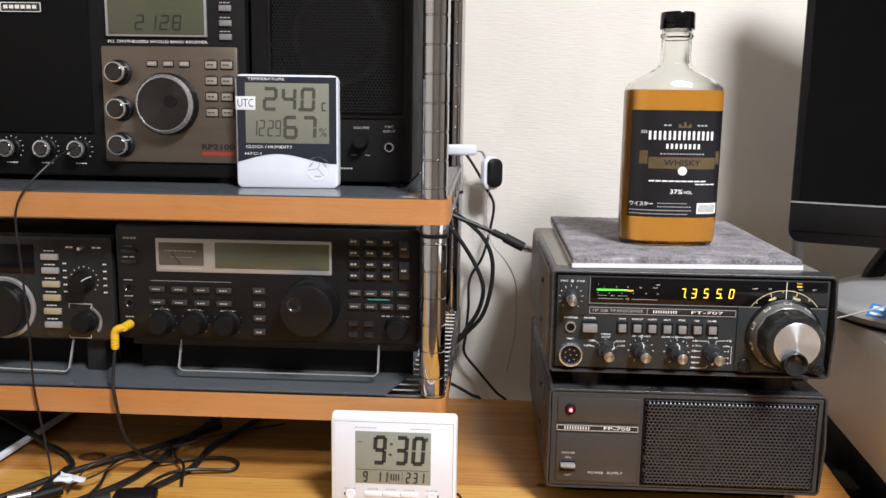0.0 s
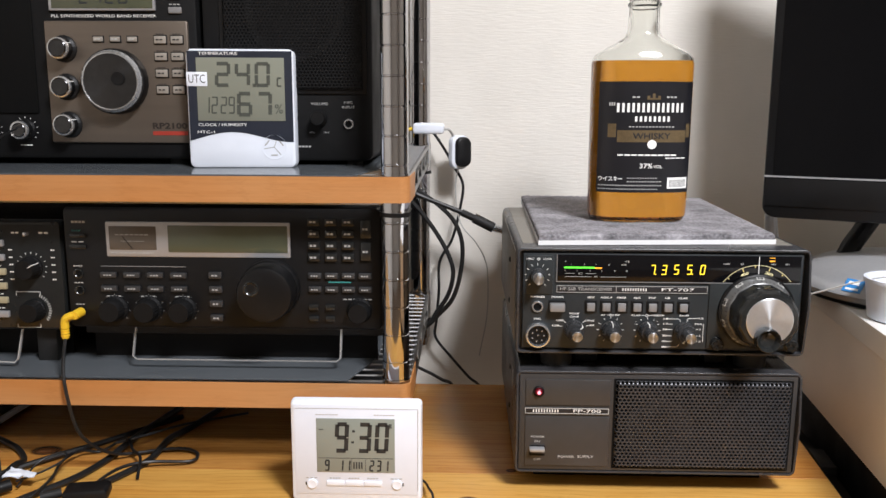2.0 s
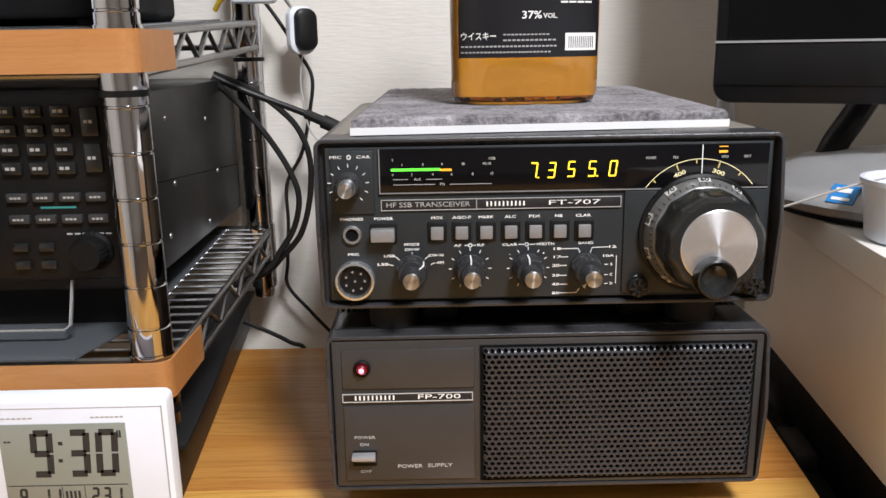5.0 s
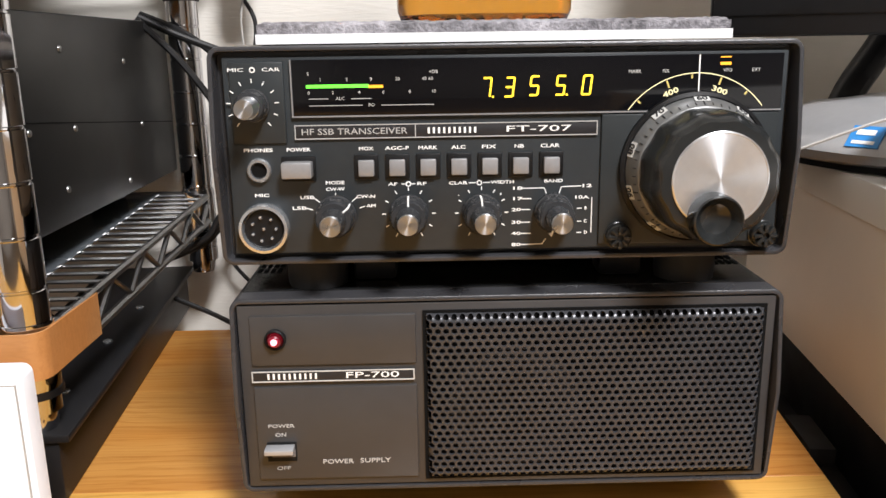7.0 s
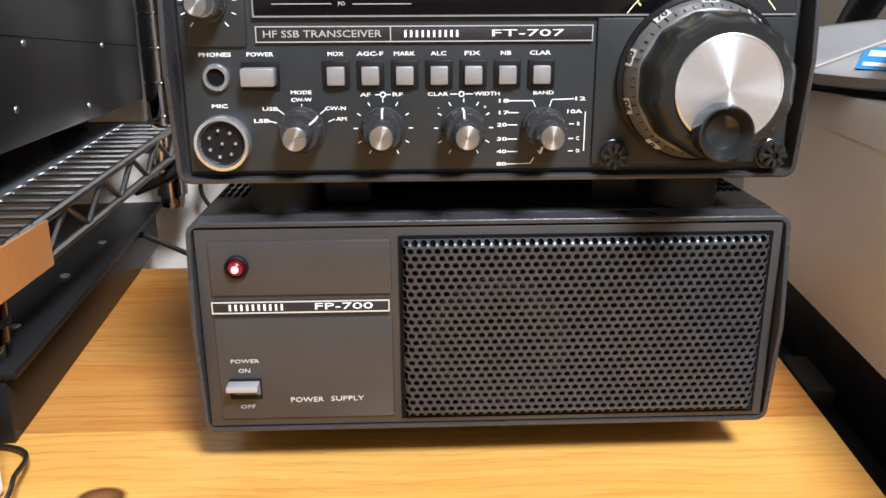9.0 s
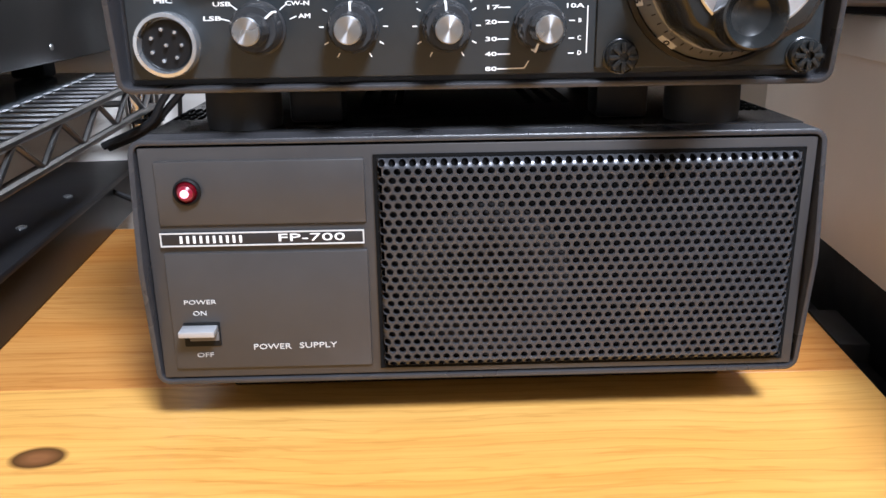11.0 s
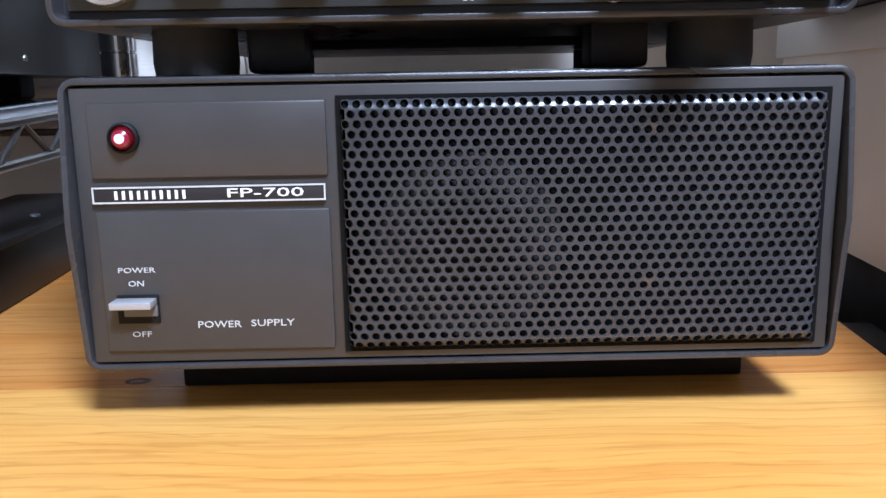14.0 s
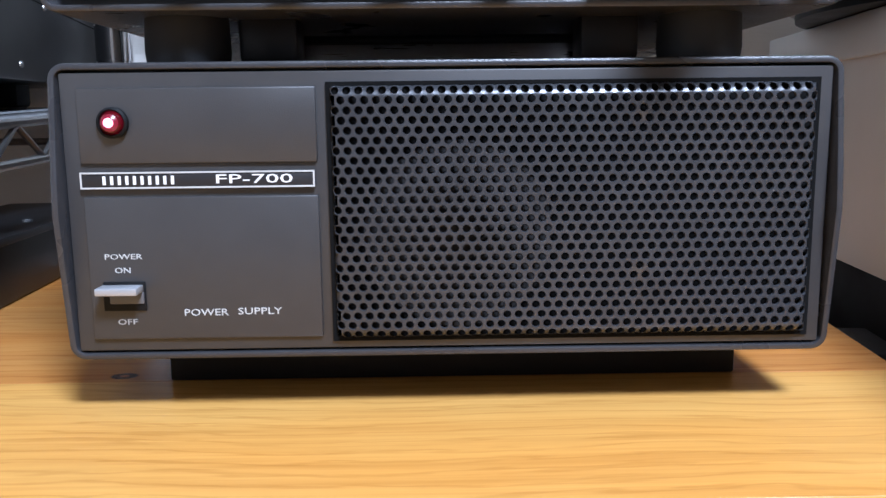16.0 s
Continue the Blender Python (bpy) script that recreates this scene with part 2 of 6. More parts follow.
M_NICKEL = pmat("nickel", (0.66, 0.68, 0.70), 0.25, 0.85, 0.1, 300)
M_SILVERBTN = pmat("silver_button", (0.27, 0.27, 0.275), 0.36, 0.3, 0.08, 500)
M_WHITEINK = pmat("white_ink", (0.88, 0.88, 0.86), 0.6, 0, 0.06, 900)
M_GREYINK = pmat("grey_ink", (0.4, 0.4, 0.39), 0.6, 0, 0.06, 900)
M_PALEINK = pmat("pale_ink", (0.5, 0.5, 0.48), 0.6, 0, 0.06, 900)
M_SKIRT = pmat("dial_skirt_grey", (0.17, 0.172, 0.17), 0.3, 0.3, 0.06, 300)
M_BLACKINK = pmat("black_ink", (0.012, 0.012, 0.014), 0.5, 0, 0.06, 900)
M_GOLDINK = pmat("dull_gold_ink", (0.125, 0.088, 0.042), 0.45, 0.2, 0.2, 400)
M_REDINK = pmat("red_ink", (0.35, 0.035, 0.02), 0.5, 0, 0.06, 900)
M_WHITE = pmat("white_plastic", (0.80, 0.84, 0.92), 0.35, 0, 0.03, 60)
M_WHITE2 = pmat("translucent_white_plastic", (0.75, 0.80, 0.90), 0.4, 0, 0.03, 60)
M_NAVY = pmat("navy_plastic", (0.018, 0.022, 0.035), 0.4, 0, 0.1, 100)
M_LCD = pmat("reflective_lcd", (0.22, 0.23, 0.185), 0.18, 0, 0.04, 20)
M_LCD2 = pmat("reflective_lcd_pale", (0.26, 0.285, 0.25), 0.2, 0, 0.04, 20)
# the receiver's unlit LCD; on the world band radio it carries shade
M_LCDDARK = pmat("dark_lcd", (0.085, 0.092, 0.058), 0.15, 0, 0.05, 20)
M_SEG = pmat("lcd_segment", (0.022, 0.026, 0.03), 0.4, 0, 0)
# thermometer segments: glare over the display is put into this paler colour
M_SEGGLARE = pmat("glare_lcd_segment", (0.075, 0.08, 0.068), 0.35, 0, 0)
M_BRONZE = pmat("bronze_brushed_panel", (0.165, 0.135, 0.108), 0.38, 0.55, 0.08, 60, 0.05, 800, stretch=(0.15, 1, 3))
M_GREYSHEET = pmat("grey_shelf_liner", (0.095, 0.105, 0.115), 0.15, 0, 0.12, 12)
M_FELTW = pmat("white_board", (0.8, 0.8, 0.8), 0.6, 0, 0.03, 60)
M_FELT = pmat("grey_felt", (0.26, 0.25, 0.265), 1.0, 0, 0.6, 420, 0.9, 900, 0.1)
M_LABEL = pmat("black_paper_label", (0.008, 0.008, 0.011), 0.4, 0, 0.15, 90)
M_CREAM = pmat("cream_cabinet_laminate", (0.84, 0.78, 0.70), 0.45, 0, 0.05, 20)
M_CREAMTOP = pmat("white_cabinet_top", (0.8, 0.78, 0.74), 0.35, 0, 0.03, 20)
M_GREYMET = pmat("silver_grey_plastic", (0.42, 0.425, 0.44), 0.36, 0.4, 0.05, 200)
M_BLUE = pmat("blue_sticker", (0.03, 0.24, 0.62), 0.35, 0, 0.05, 200)
M_CABLE = pmat("black_cable_sheath", (0.009, 0.009, 0.0095), 0.45, 0, 0.2, 300)
M_WIREW = pmat("white_cable_sheath", (0.5, 0.49, 0.47), 0.4, 0, 0.05, 300)
M_YELLOW = pmat("yellow_plastic", (0.78, 0.5, 0.02), 0.35, 0, 0.06, 200)
M_GLASS = glass_mat("clear_glass", (0.97, 0.98, 0.96), 1.48)
M_WHISKY = glass_mat("amber_whisky", (0.74, 0.335, 0.04), 1.35)
M_AMBER7 = pmat("yellow_display_segment", (0.9, 0.6, 0.02), 0.5, 0, 0, emit=((1.0, 0.72, 0.03), 1.5))
M_GREENBAR = pmat("green_meter_bar", (0.1, 0.8, 0.05), 0.5, 0, 0, emit=((0.2, 0.95, 0.04), 1.1))
M_ORANGEBAR = pmat("orange_lit_bar", (0.9, 0.4, 0.02), 0.5, 0, 0, emit=((1.0, 0.36, 0.02), 0.85))
M_DIALINK = pmat("lit_dial_ink", (0.75, 0.68, 0.4), 0.5, 0, 0, emit=((1.0, 0.85, 0.4), 0.32))
M_REDLED = pmat("red_led_core", (1.0, 0.2, 0.2), 0.4, 0, 0, emit=((1.0, 0.35, 0.42), 2.6))
M_REDLENS = pmat("red_lens", (0.07, 0.002, 0.005), 0.15, 0, 0, emit=((0.7, 0.0, 0.03), 0.02))
M_REDGLOW = pmat("red_glow", (0.08, 0.003, 0.008), 0.3, 0, 0, emit=((1.0, 0.02, 0.10), 0.20))
M_METER = pmat("meter_face_card", (0.10, 0.085, 0.07), 0.3, 0, 0.08, 60)
M_KEY = pmat("charcoal_key_plastic", (0.035, 0.035, 0.036), 0.4, 0, 0.1, 200)
M_RCVSIDE = pmat("charcoal_case_paint", (0.009, 0.009, 0.0088), 0.42, 0, 0.15, 120, 0.1, 1500)
M_BOX = pmat("satin_black_paint", (0.009, 0.009, 0.010), 0.42, 0, 0.2, 80, 0.05, 900, spec=0.3)
M_LEVER = pmat("dark_grey_lever_plastic", (0.10, 0.10, 0.105), 0.4, 0, 0.08, 200)
M_KEYTAN = pmat("champagne_key_plastic", (0.34, 0.31, 0.27), 0.4, 0.2, 0.06, 200)
M_TEAL = pmat("teal_ink", (0.04, 0.25, 0.24), 0.5, 0, 0.05, 200)
M_BRASS = pmat("dark_cream_keys", (0.38, 0.34, 0.22), 0.45, 0, 0.05, 200)


# ---- mesh helpers ----
def box(x0, x1, y0, y1, z0, z1, bev=0.0, seg=2):
    bm = bmesh.new()
    bmesh.ops.create_cube(bm, size=1.0, matrix=Matrix.Translation(((x0 + x1) / 2, (y0 + y1) / 2, (z0 + z1) / 2)) @ Matrix.Diagonal((abs(x1 - x0), abs(y1 - y0), abs(z1 - z0), 1)))
    if bev:
        bmesh.ops.bevel(bm, geom=bm.edges[:], offset=bev, segments=seg, affect="EDGES", profile=0.5)
    return bm


def merge(*bms):
    out = bms[0]
    for b in bms[1:]:
        me = bpy.data.meshes.new("tmp")
        b.to_mesh(me)
        out.from_mesh(me)
        bpy.data.meshes.remove(me)
        b.free()
    return out


def moved(bm, m):
    bmesh.ops.transform(bm, matrix=m, verts=bm.verts[:])
    return bm


def lathe(profile, c, n=32, ribs=0, rib_depth=0.0, axis="front"):
    """Turns (radius, height) rows round an axis through c: towards the viewer (-y), or up."""
    bm = bmesh.new()
    rings = []
    for r, h in profile:
        ring = []
        for i in range(n):
            a = 2 * math.pi * i / n
            rr = r * (1 - rib_depth * (0.5 + 0.5 * math.cos(a * ribs))) if ribs else r
            u, v = rr * math.cos(a), rr * math.sin(a)
            p = (c[0] + u, c[1] - h, c[2] + v) if axis == "front" else (c[0] + u, c[1] + v, c[2] + h)
            ring.append(bm.verts.new(p))
        rings.append(ring)
    for a, b in zip(rings, rings[1:]):
        for i in range(n):
            j = (i + 1) % n
            bm.faces.new((a[i], a[j], b[j], b[i]))
    bm.faces.new(rings[0][::-1])
    bm.faces.new(rings[-1])
    bmesh.ops.recalc_face_normals(bm, faces=bm.faces[:])
    return bm


def tube(points, r, n=8, steps=8, smooth=True):
    """A round cable or wire through the points."""
    P = [Vector(p) for p in points]
    path = []
    if smooth and len(P) > 2:
        Q = [P[0] * 2 - P[1], *P, P[-1] * 2 - P[-2]]
        for i in range(1, len(Q) - 2):
            for s in range(steps):
                t = s / steps
                a, b, c, d = Q[i - 1:i + 3]
                path.append(0.5 * (2 * b + (c - a) * t + (2 * a - 5 * b + 4 * c - d) * t * t + (3 * b - a - 3 * c + d) * t ** 3))
        path.append(P[-1])
    else:
        path = P
    bm = bmesh.new()
    up = Vector((0.3, 0.5, 0.81)).normalized()
    rings = []
    for i, p in enumerate(path):
        d = (path[min(i + 1, len(path) - 1)] - path[max(i - 1, 0)]).normalized()
        u = up - d * up.dot(d)
        if u.length < 0.05:
            u = d.orthogonal()
        u.normalize()
        up = u
        v = d.cross(u)
        rings.append([bm.verts.new(p + r * (math.cos(2 * math.pi * k / n) * u + math.sin(2 * math.pi * k / n) * v)) for k in range(n)])
    for a, b in zip(rings, rings[1:]):
        for k in range(n):
            j = (k + 1) % n
            bm.faces.new((a[k], a[j], b[j], b[k]))
    bm.faces.new(rings[0][::-1])
    bm.faces.new(rings[-1])
    bmesh.ops.recalc_face_normals(bm, faces=bm.faces[:])
    return bm


def outline(x0, x1, z0, z1, r, inset=0.0, n=5, sides=8):
    """A rounded rectangle in x and z, with points along its upright sides."""
    r = max(r - inset, 0.0008)
    x0, x1, z0, z1 = x0 + inset, x1 - inset, z0 + inset, z1 - inset
    pts = []
    for cx, cz, a0 in ((x1 - r, z1 - r, 0), (x0 + r, z1 - r, 90), (x0 + r, z0 + r, 180), (x1 - r, z0 + r, 270)):
        for i in range(n + 1):
            a = radians(a0 + 90 * i / n)
            pts.append((cx + r * math.cos(a), cz + r * math.sin(a)))
        if a0 == 90:
            pts += [(x0, z1 - r + (z0 - z1 + 2 * r) * k / sides) for k in range(1, sides)]
        if a0 == 270:
            pts += [(x1, z0 + r + (z1 - z0 - 2 * r) * k / sides) for k in range(1, sides)]
    return pts


def loft(loops, cap_start=True, cap_end=True):
    bm = bmesh.new()
    rings = [[bm.verts.new(p) for p in loop] for loop in loops]
    n = len(rings[0])
    for a, b in zip(rings, rings[1:]):
        for i in range(n):
            j = (i + 1) % n
            bm.faces.new((a[i], a[j], b[j], b[i]))
    if cap_start:
        bm.faces.new(rings[0])
    if cap_end:
        bm.faces.new(rings[-1])
    bmesh.ops.recalc_face_normals(bm, faces=bm.faces[:])
    return bm


def radio_case(x0, x1, z0, z1, y_back, y_front, nose, y_panel, r=0.005):
    """A steel case whose rim juts out over the front panel and comes to a nose half way up."""
    zm, hh = z0 + (z1 - z0) * 0.52, (z1 - z0) / 2

    def loop(inset, dy, flat=None):
        return [(x, flat if flat is not None else y_front + nose * abs(z - zm) / hh + dy, z) for x, z in outline(x0, x1, z0, z1, r, inset)]
    return loft([loop(0.002, 0, y_back), loop(0, 0, y_back - 0.002), loop(0, 0.0008), loop(0.0002, 0.0002), loop(0.0006, 0), loop(0.0016, 0.0),
                 loop(0.0020, 0.0002), loop(0.0022, 0.0010), loop(0.0026, 0, y_panel + 0.004)])


def soft_front(x0, x1, z0, z1, y0, y1, r):
    return loft([[(x, y, z) for x, z in outline(x0, x1, z0, z1, r, ins)] for y, ins in ((y1, 0.001), (y1, 0.0), (y0 + 0.004, 0.0), (y0 + 0.001, 0.001), (y0, 0.003))])


def thing(name, loc, label, category, group="", kind=""):
    e = new(name)
    e.location = loc
    e.empty_display_size = 0.02
    return tagged(e, label, category, group, kind)


def root_of(ob):
    while ob.parent:
        ob = ob.parent
    return ob


def finish(bm, name, material, smooth=30):
    me = bpy.data.meshes.new(name)
    bm.to_mesh(me)
    bm.free()
    me.materials.append(material)
    if smooth:
        me.polygons.foreach_set("use_smooth", [True] * len(me.polygons))
        me.set_sharp_from_angle(angle=radians(smooth))
    return me


def part(name, bm, material, parent, label="", smooth=30):
    me = finish(bm, name, material, smooth)
    me.transform(Matrix.Translation(-root_of(parent).location))
    ob = new(name, me)
    ob.parent = parent
    if label:
        ob["label"] = label
    return ob


def solo(name, bm, material, label, category, group="", kind="", smooth=30):
    ob = new(name, finish(bm, name, material, smooth))
    return tagged(ob, label, category, group, kind)


def turn_root(root, degrees, about=None):
    """Turns a finished thing about the upright through a point, its base by default."""
    a = Vector(about) if about else root.location.copy()
    root.matrix_basis = Matrix.Translation(a) @ Matrix.Rotation(radians(degrees), 4, "Z") @ Matrix.Translation(-a) @ root.matrix_basis


def letters(text, h, width=0.0, align="CENTER", weight=0.03, deep=0.00012):
    """Built-in lettering as a mesh in x and z, facing the viewer; h is the height of its capitals."""
    cu = bpy.data.curves.new("lettering", "FONT")
    cu.body, cu.size, cu.align_x, cu.align_y = text, h / 0.7, align, "CENTER"
    cu.extrude, cu.offset, cu.resolution_u = deep, weight * h, 2
    ob = bpy.data.objects.new("lettering", cu)
    scene.collection.objects.link(ob)
    me = bpy.data.meshes.new_from_object(ob.evaluated_get(bpy.context.evaluated_depsgraph_get()))
    bpy.data.objects.remove(ob)
    bm = bmesh.new()
    bm.from_mesh(me)
    bpy.data.meshes.remove(me)
    sx = 1.0
    if width and bm.verts:
        xs = [v.co.x for v in bm.verts]
        sx = width / (max(xs) - min(xs))
    return moved(bm, Matrix.Rotation(radians(90), 4, "X") @ Matrix.Diagonal((sx, 1, 1, 1)))


def write(parent, text, x, y, z, h, width=0.0, material=None, align="CENTER", weight=0.0):
    return part("lettering", moved(letters(text, h, width, align, weight), Matrix.Translation((x, y, z))), material or M_WHITEINK, parent, "", 0)


def bars(parent, n, x0, x1, z0, z1, y, material=None, name="caption", fill=0.72):
    """Plain bars for lettering that is not spelled out."""
    w = (x1 - x0) / n
    bms = [box(x0 + i * w, x0 + (i + fill) * w, y - 0.00015, y + 0.0003, z0, z1) for i in range(n)]
    return tagged(part(name, merge(*bms), material or M_WHITEINK, parent, "", 0), kind="stuff" if n > 1 else "")


SEGMENTS = {"0": "abcdef", "1": "bc", "2": "abged", "3": "abgcd", "4": "fgbc", "5": "afgcd", "6": "afgedc", "7": "abc", "8": "abcdefg", "9": "abcdfg", "C": "afed", "-": "g"}


def seg7(parent, text, x, y, z, h, w, pitch, thick, slant=0.12, material=None, label=""):
    """Seven-segment figures, each a part; x, z is the first one's lower left corner. A dot follows its figure."""
    i = -1
    for ch in text:
        if ch == ".":
            bx = x + i * pitch + w + thick * 0.7
            part("decimal_point", box(bx, bx + thick, y - 0.0001, y + 0.0002, z, z + thick), material or M_SEG, parent, label, 0)
            continue
        i += 1
        if ch == " ":
            continue
        for s in SEGMENTS[ch]:
            g = thick * 0.55
            q = {"a": (g, w - g, h - thick, h), "d": (g, w - g, 0, thick), "g": (g, w - g, h / 2 - thick / 2, h / 2 + thick / 2),
                 "f": (0, thick, h / 2 + g * 0.3, h - g), "b": (w - thick, w, h / 2 + g * 0.3, h - g), "e": (0, thick, g, h / 2 - g * 0.3), "c": (w - thick, w, g, h / 2 - g * 0.3)}[s]
            b = box(q[0], q[1], y - 0.0001, y + 0.0002, q[2], q[3])
            for v in b.verts:
                v.co.x += v.co.z * slant + x + i * pitch
                v.co.z += z
            part("segment", b, material or M_SEG, parent, label, 0)


def push_knob(parent, x, y, z, r, depth, material=None, cap=None, cap_r=0.6, ribs=24, name="knob", skirt=0.0, pointer=None):
    """A fluted knob with a bevelled end and, where given, a metal cap and a white pointer."""
    prof = [(r * 1.0, 0), (r * 1.0, depth * 0.2), (r * 0.93, depth * 0.25), (r * 0.9, depth * 0.85), (r * 0.8, depth)]
    if skirt:
        prof = [(skirt, 0), (skirt, depth * 0.12), (r * 1.02, depth * 0.18)] + prof[2:]
    k = part(name, lathe(prof, (x, y, z), 48, ribs, 0.05), material or M_KNOB, parent)
    if cap:
        part("knob_cap", lathe([(r * cap_r, 0), (r * cap_r, 0.0011), (r * (cap_r - 0.06), 0.0016)], (x, y - depth + 0.0006, z), 32), cap, k)
    if pointer is not None:
        p = box(-0.00035, 0.00035, -depth - 0.0006, -depth * 0.3, r * 0.45, r * 0.94)
        moved(p, Matrix.Translation((x, y, z)) @ Matrix.Rotation(radians(pointer), 4, "Y"))
        part("pointer", p, M_WHITEINK, k)
    return k


def ticks(parent, x, z, y, r0, r1, a0, a1, n, w=0.0004, material=None, name="scale_marks"):
    bms = []
    for i in range(n):
        a = a0 + (a1 - a0) * i / (n - 1)
        bms.append(moved(box(-w / 2, w / 2, -0.00015, 0.0002, r0, r1), Matrix.Translation((x, y, z)) @ Matrix.Rotation(radians(a), 4, "Y")))
    return part(name, merge(*bms), material or M_WHITEINK, parent, "", 0)


def line(parent, x0, z0, x1, z1, y, w=0.0004, material=None, name="printed_line"):
    d = Vector((x1 - x0, 0, z1 - z0))
    b = box(0, d.length, -0.00012, 0.0002, -w / 2, w / 2)
    moved(b, Matrix.Translation((x0, y, z0)) @ Matrix.Rotation(-math.atan2(d.z, d.x), 4, "Y"))
    return part(name, b, material or M_WHITEINK, parent, "", 0)


# ---- the room ----
def structure(name, bm, material, label):
    return solo(name, bm, material, label, "structure", "", "structure", 0)


structure("floor", box(-1.5, 2.9, -3.0, WALL + 0.1, -0.1, 0.0), M_FLOOR, "brown wood floor of the room")
structure("wall_north", box(-1.5, 2.9, WALL, WALL + 0.1, 0.0, 2.42), M_WALL, "cream wall with finely ribbed wallpaper")
# south, west and east walls are unseen; tone and distance set the bounced light
structure("wall_south", box(-1.5, 2.9, -3.1, -3.0, -0.1, 2.42), M_WALL2, "unseen taupe wall opposite the desk, dark to cut bounced light")
structure("wall_west", box(-1.60, -1.50, -3.1, WALL + 0.1, -0.1, 2.42), M_WALL, "unseen cream side wall, set close to bounce light")
structure("wall_east", box(2.9, 3.0, -3.1, WALL + 0.1, -0.1, 2.42), M_WALL2, "unseen taupe side wall, dark to cut bounced light")
structure("ceiling", box(-1.6, 3.0, -3.1, WALL + 0.1, 2.42, 2.5), M_CEIL, "plain white ceiling")
cl = thing("ceiling_lamp", (*LAMP_AT, 2.42), "round white ceiling lamp that lights the room", "lamp")
part("ceiling_plate", lathe([(0.25, 0), (0.25, -0.04), (0.23, -0.07)], (*LAMP_AT, 2.42), 48, axis="up"), M_WHITE, cl)

desk = thing("desk", (0.0, 0.6, 0.0), "varnished yellow pine desk with visible grain and knots", "desk")


def board(y0, y1):
    """One glued board of the top; the desk's right-hand end runs slightly askew."""
    bm = bmesh.new()
    edge = [(-1.15, y0), (0.363 + 0.105 * (y0 - 0.8), y0), (0.363 + 0.105 * (y1 - 0.8), y1), (-1.15, y1)]
    lo = [bm.verts.new((x, y, DESK - 0.026)) for x, y in edge]
    hi = [bm.verts.new((x, y, DESK)) for x, y in edge]
    bm.faces.new(lo[::-1])
    bm.faces.new(hi)
    for i in range(4):
        bm.faces.new((lo[i], lo[(i + 1) % 4], hi[(i + 1) % 4], hi[i]))
    bmesh.ops.recalc_face_normals(bm, faces=bm.faces[:])
    bmesh.ops.bevel(bm, geom=bm.edges[:], offset=0.0003, segments=1, affect="EDGES", profile=0.5)
    return bm


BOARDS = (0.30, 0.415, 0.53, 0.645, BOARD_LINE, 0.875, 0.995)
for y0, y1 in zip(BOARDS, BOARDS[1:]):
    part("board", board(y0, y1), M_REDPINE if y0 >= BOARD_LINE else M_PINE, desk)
for lx, ly in ((-1.1, 0.36), (0.25, 0.36), (-1.1, 0.92), (0.28, 0.92)):
    part("leg", box(lx - 0.025, lx + 0.025, ly - 0.025, ly + 0.025, 0, DESK - 0.026, 0.003), M_PINE, desk)

# ---- the cabinet beside the desk, with the monitor ----
def cab_x(y):
    return 0.391 + 0.11 * (y - 0.8)


CAB = -math.degrees(math.atan(0.11))
cab = thing("side_cabinet", (0.391, 0.8, 0.0), "cream cabinet with a white top and black base beside the desk", "cabinet")
part("body", box(0.3935, 0.86, 0.38, 1.02, 0.708, 0.815), M_CREAM, cab)
part("worktop", box(0.391, 0.865, 0.37, 1.03, 0.815, 0.8370, 0.0012), M_CREAMTOP, cab)
part("base", box(0.396, 0.855, 0.39, 1.01, 0.0, 0.708, 0.002), M_MATTE, cab)
turn_root(cab, CAB)
rail = thing("cable_tray", (0.38, 0.75, 0.60), "dark cable tray hung in the gap beside the desk", "cable tray")
part("tray", box(0.372, 0.385, 0.45, 0.94, 0.60, 0.676, 0.002), M_MATTE, rail)
part("bracket", box(0.369, 0.384, 0.785, 0.83, 0.665, 0.686, 0.001), M_RUBBER, rail)
turn_root(rail, CAB, (0.3634, 0.8, 0.6))

mon = thing("monitor", (0.337, 0.91, 0.8395), "large black flat monitor on a silver foot", "monitor")
mb = part("housing", soft_front(0.337, 0.837, 0.914, 1.29, 0.9095, 0.935, 0.013), M_BLACK, mon)
part("chin", box(0.3395, 0.8345, 0.9080, 0.9100, 0.9270, 0.9570, 0.0006), M_BLACK, mon)
part("screen", box(0.346, 0.828, 0.9085, 0.9105, 0.9595, 1.282), M_SCREEN, mon, "dark glossy screen, switched off")
part("trim_line", box(0.3372, 0.8368, 0.907, 0.9105, 0.9576, 0.9592), M_GREYMET, mon)
part("back_cover", box(0.40, 0.774, 0.934, 0.965, 0.96, 1.25, 0.012, 3), M_BLACK, mon)
turn_root(mon, -25)
stand = thing("monitor_stand", (0.497, 0.885, 0.8370), "silver grey round monitor stand with a blue sticker", "monitor stand")
SC = (0.497, 0.885, 0.8373)
part("foot", lathe([(0.114, 0.003), (0.120, 0.006), (0.122, 0.011), (0.119, 0.017), (0.110, 0.025), (0.092, 0.033), (0.06, 0.038), (0.02, 0.040)], SC, 64, axis="up"), M_GREYMET, stand)
part("foot_gasket", lathe([(0.110, 0), (0.116, 0.0005), (0.1165, 0.004), (0.112, 0.0045)], SC, 64, axis="up"), M_BLACK, stand)
part("neck", tube([(0.440, 0.930, 0.868), (0.447, 0.931, 0.882), (0.466, 0.936, 0.908), (0.492, 0.942, 0.95)], 0.0105, 12), M_BLACK, stand)
tilt = Matrix.Translation(SC) @ Matrix.Rotation(radians(-57), 4, "Z") @ Matrix.Translation((0, -0.1155, 0.0208)) @ Matrix.Rotation(radians(-40), 4, "X")
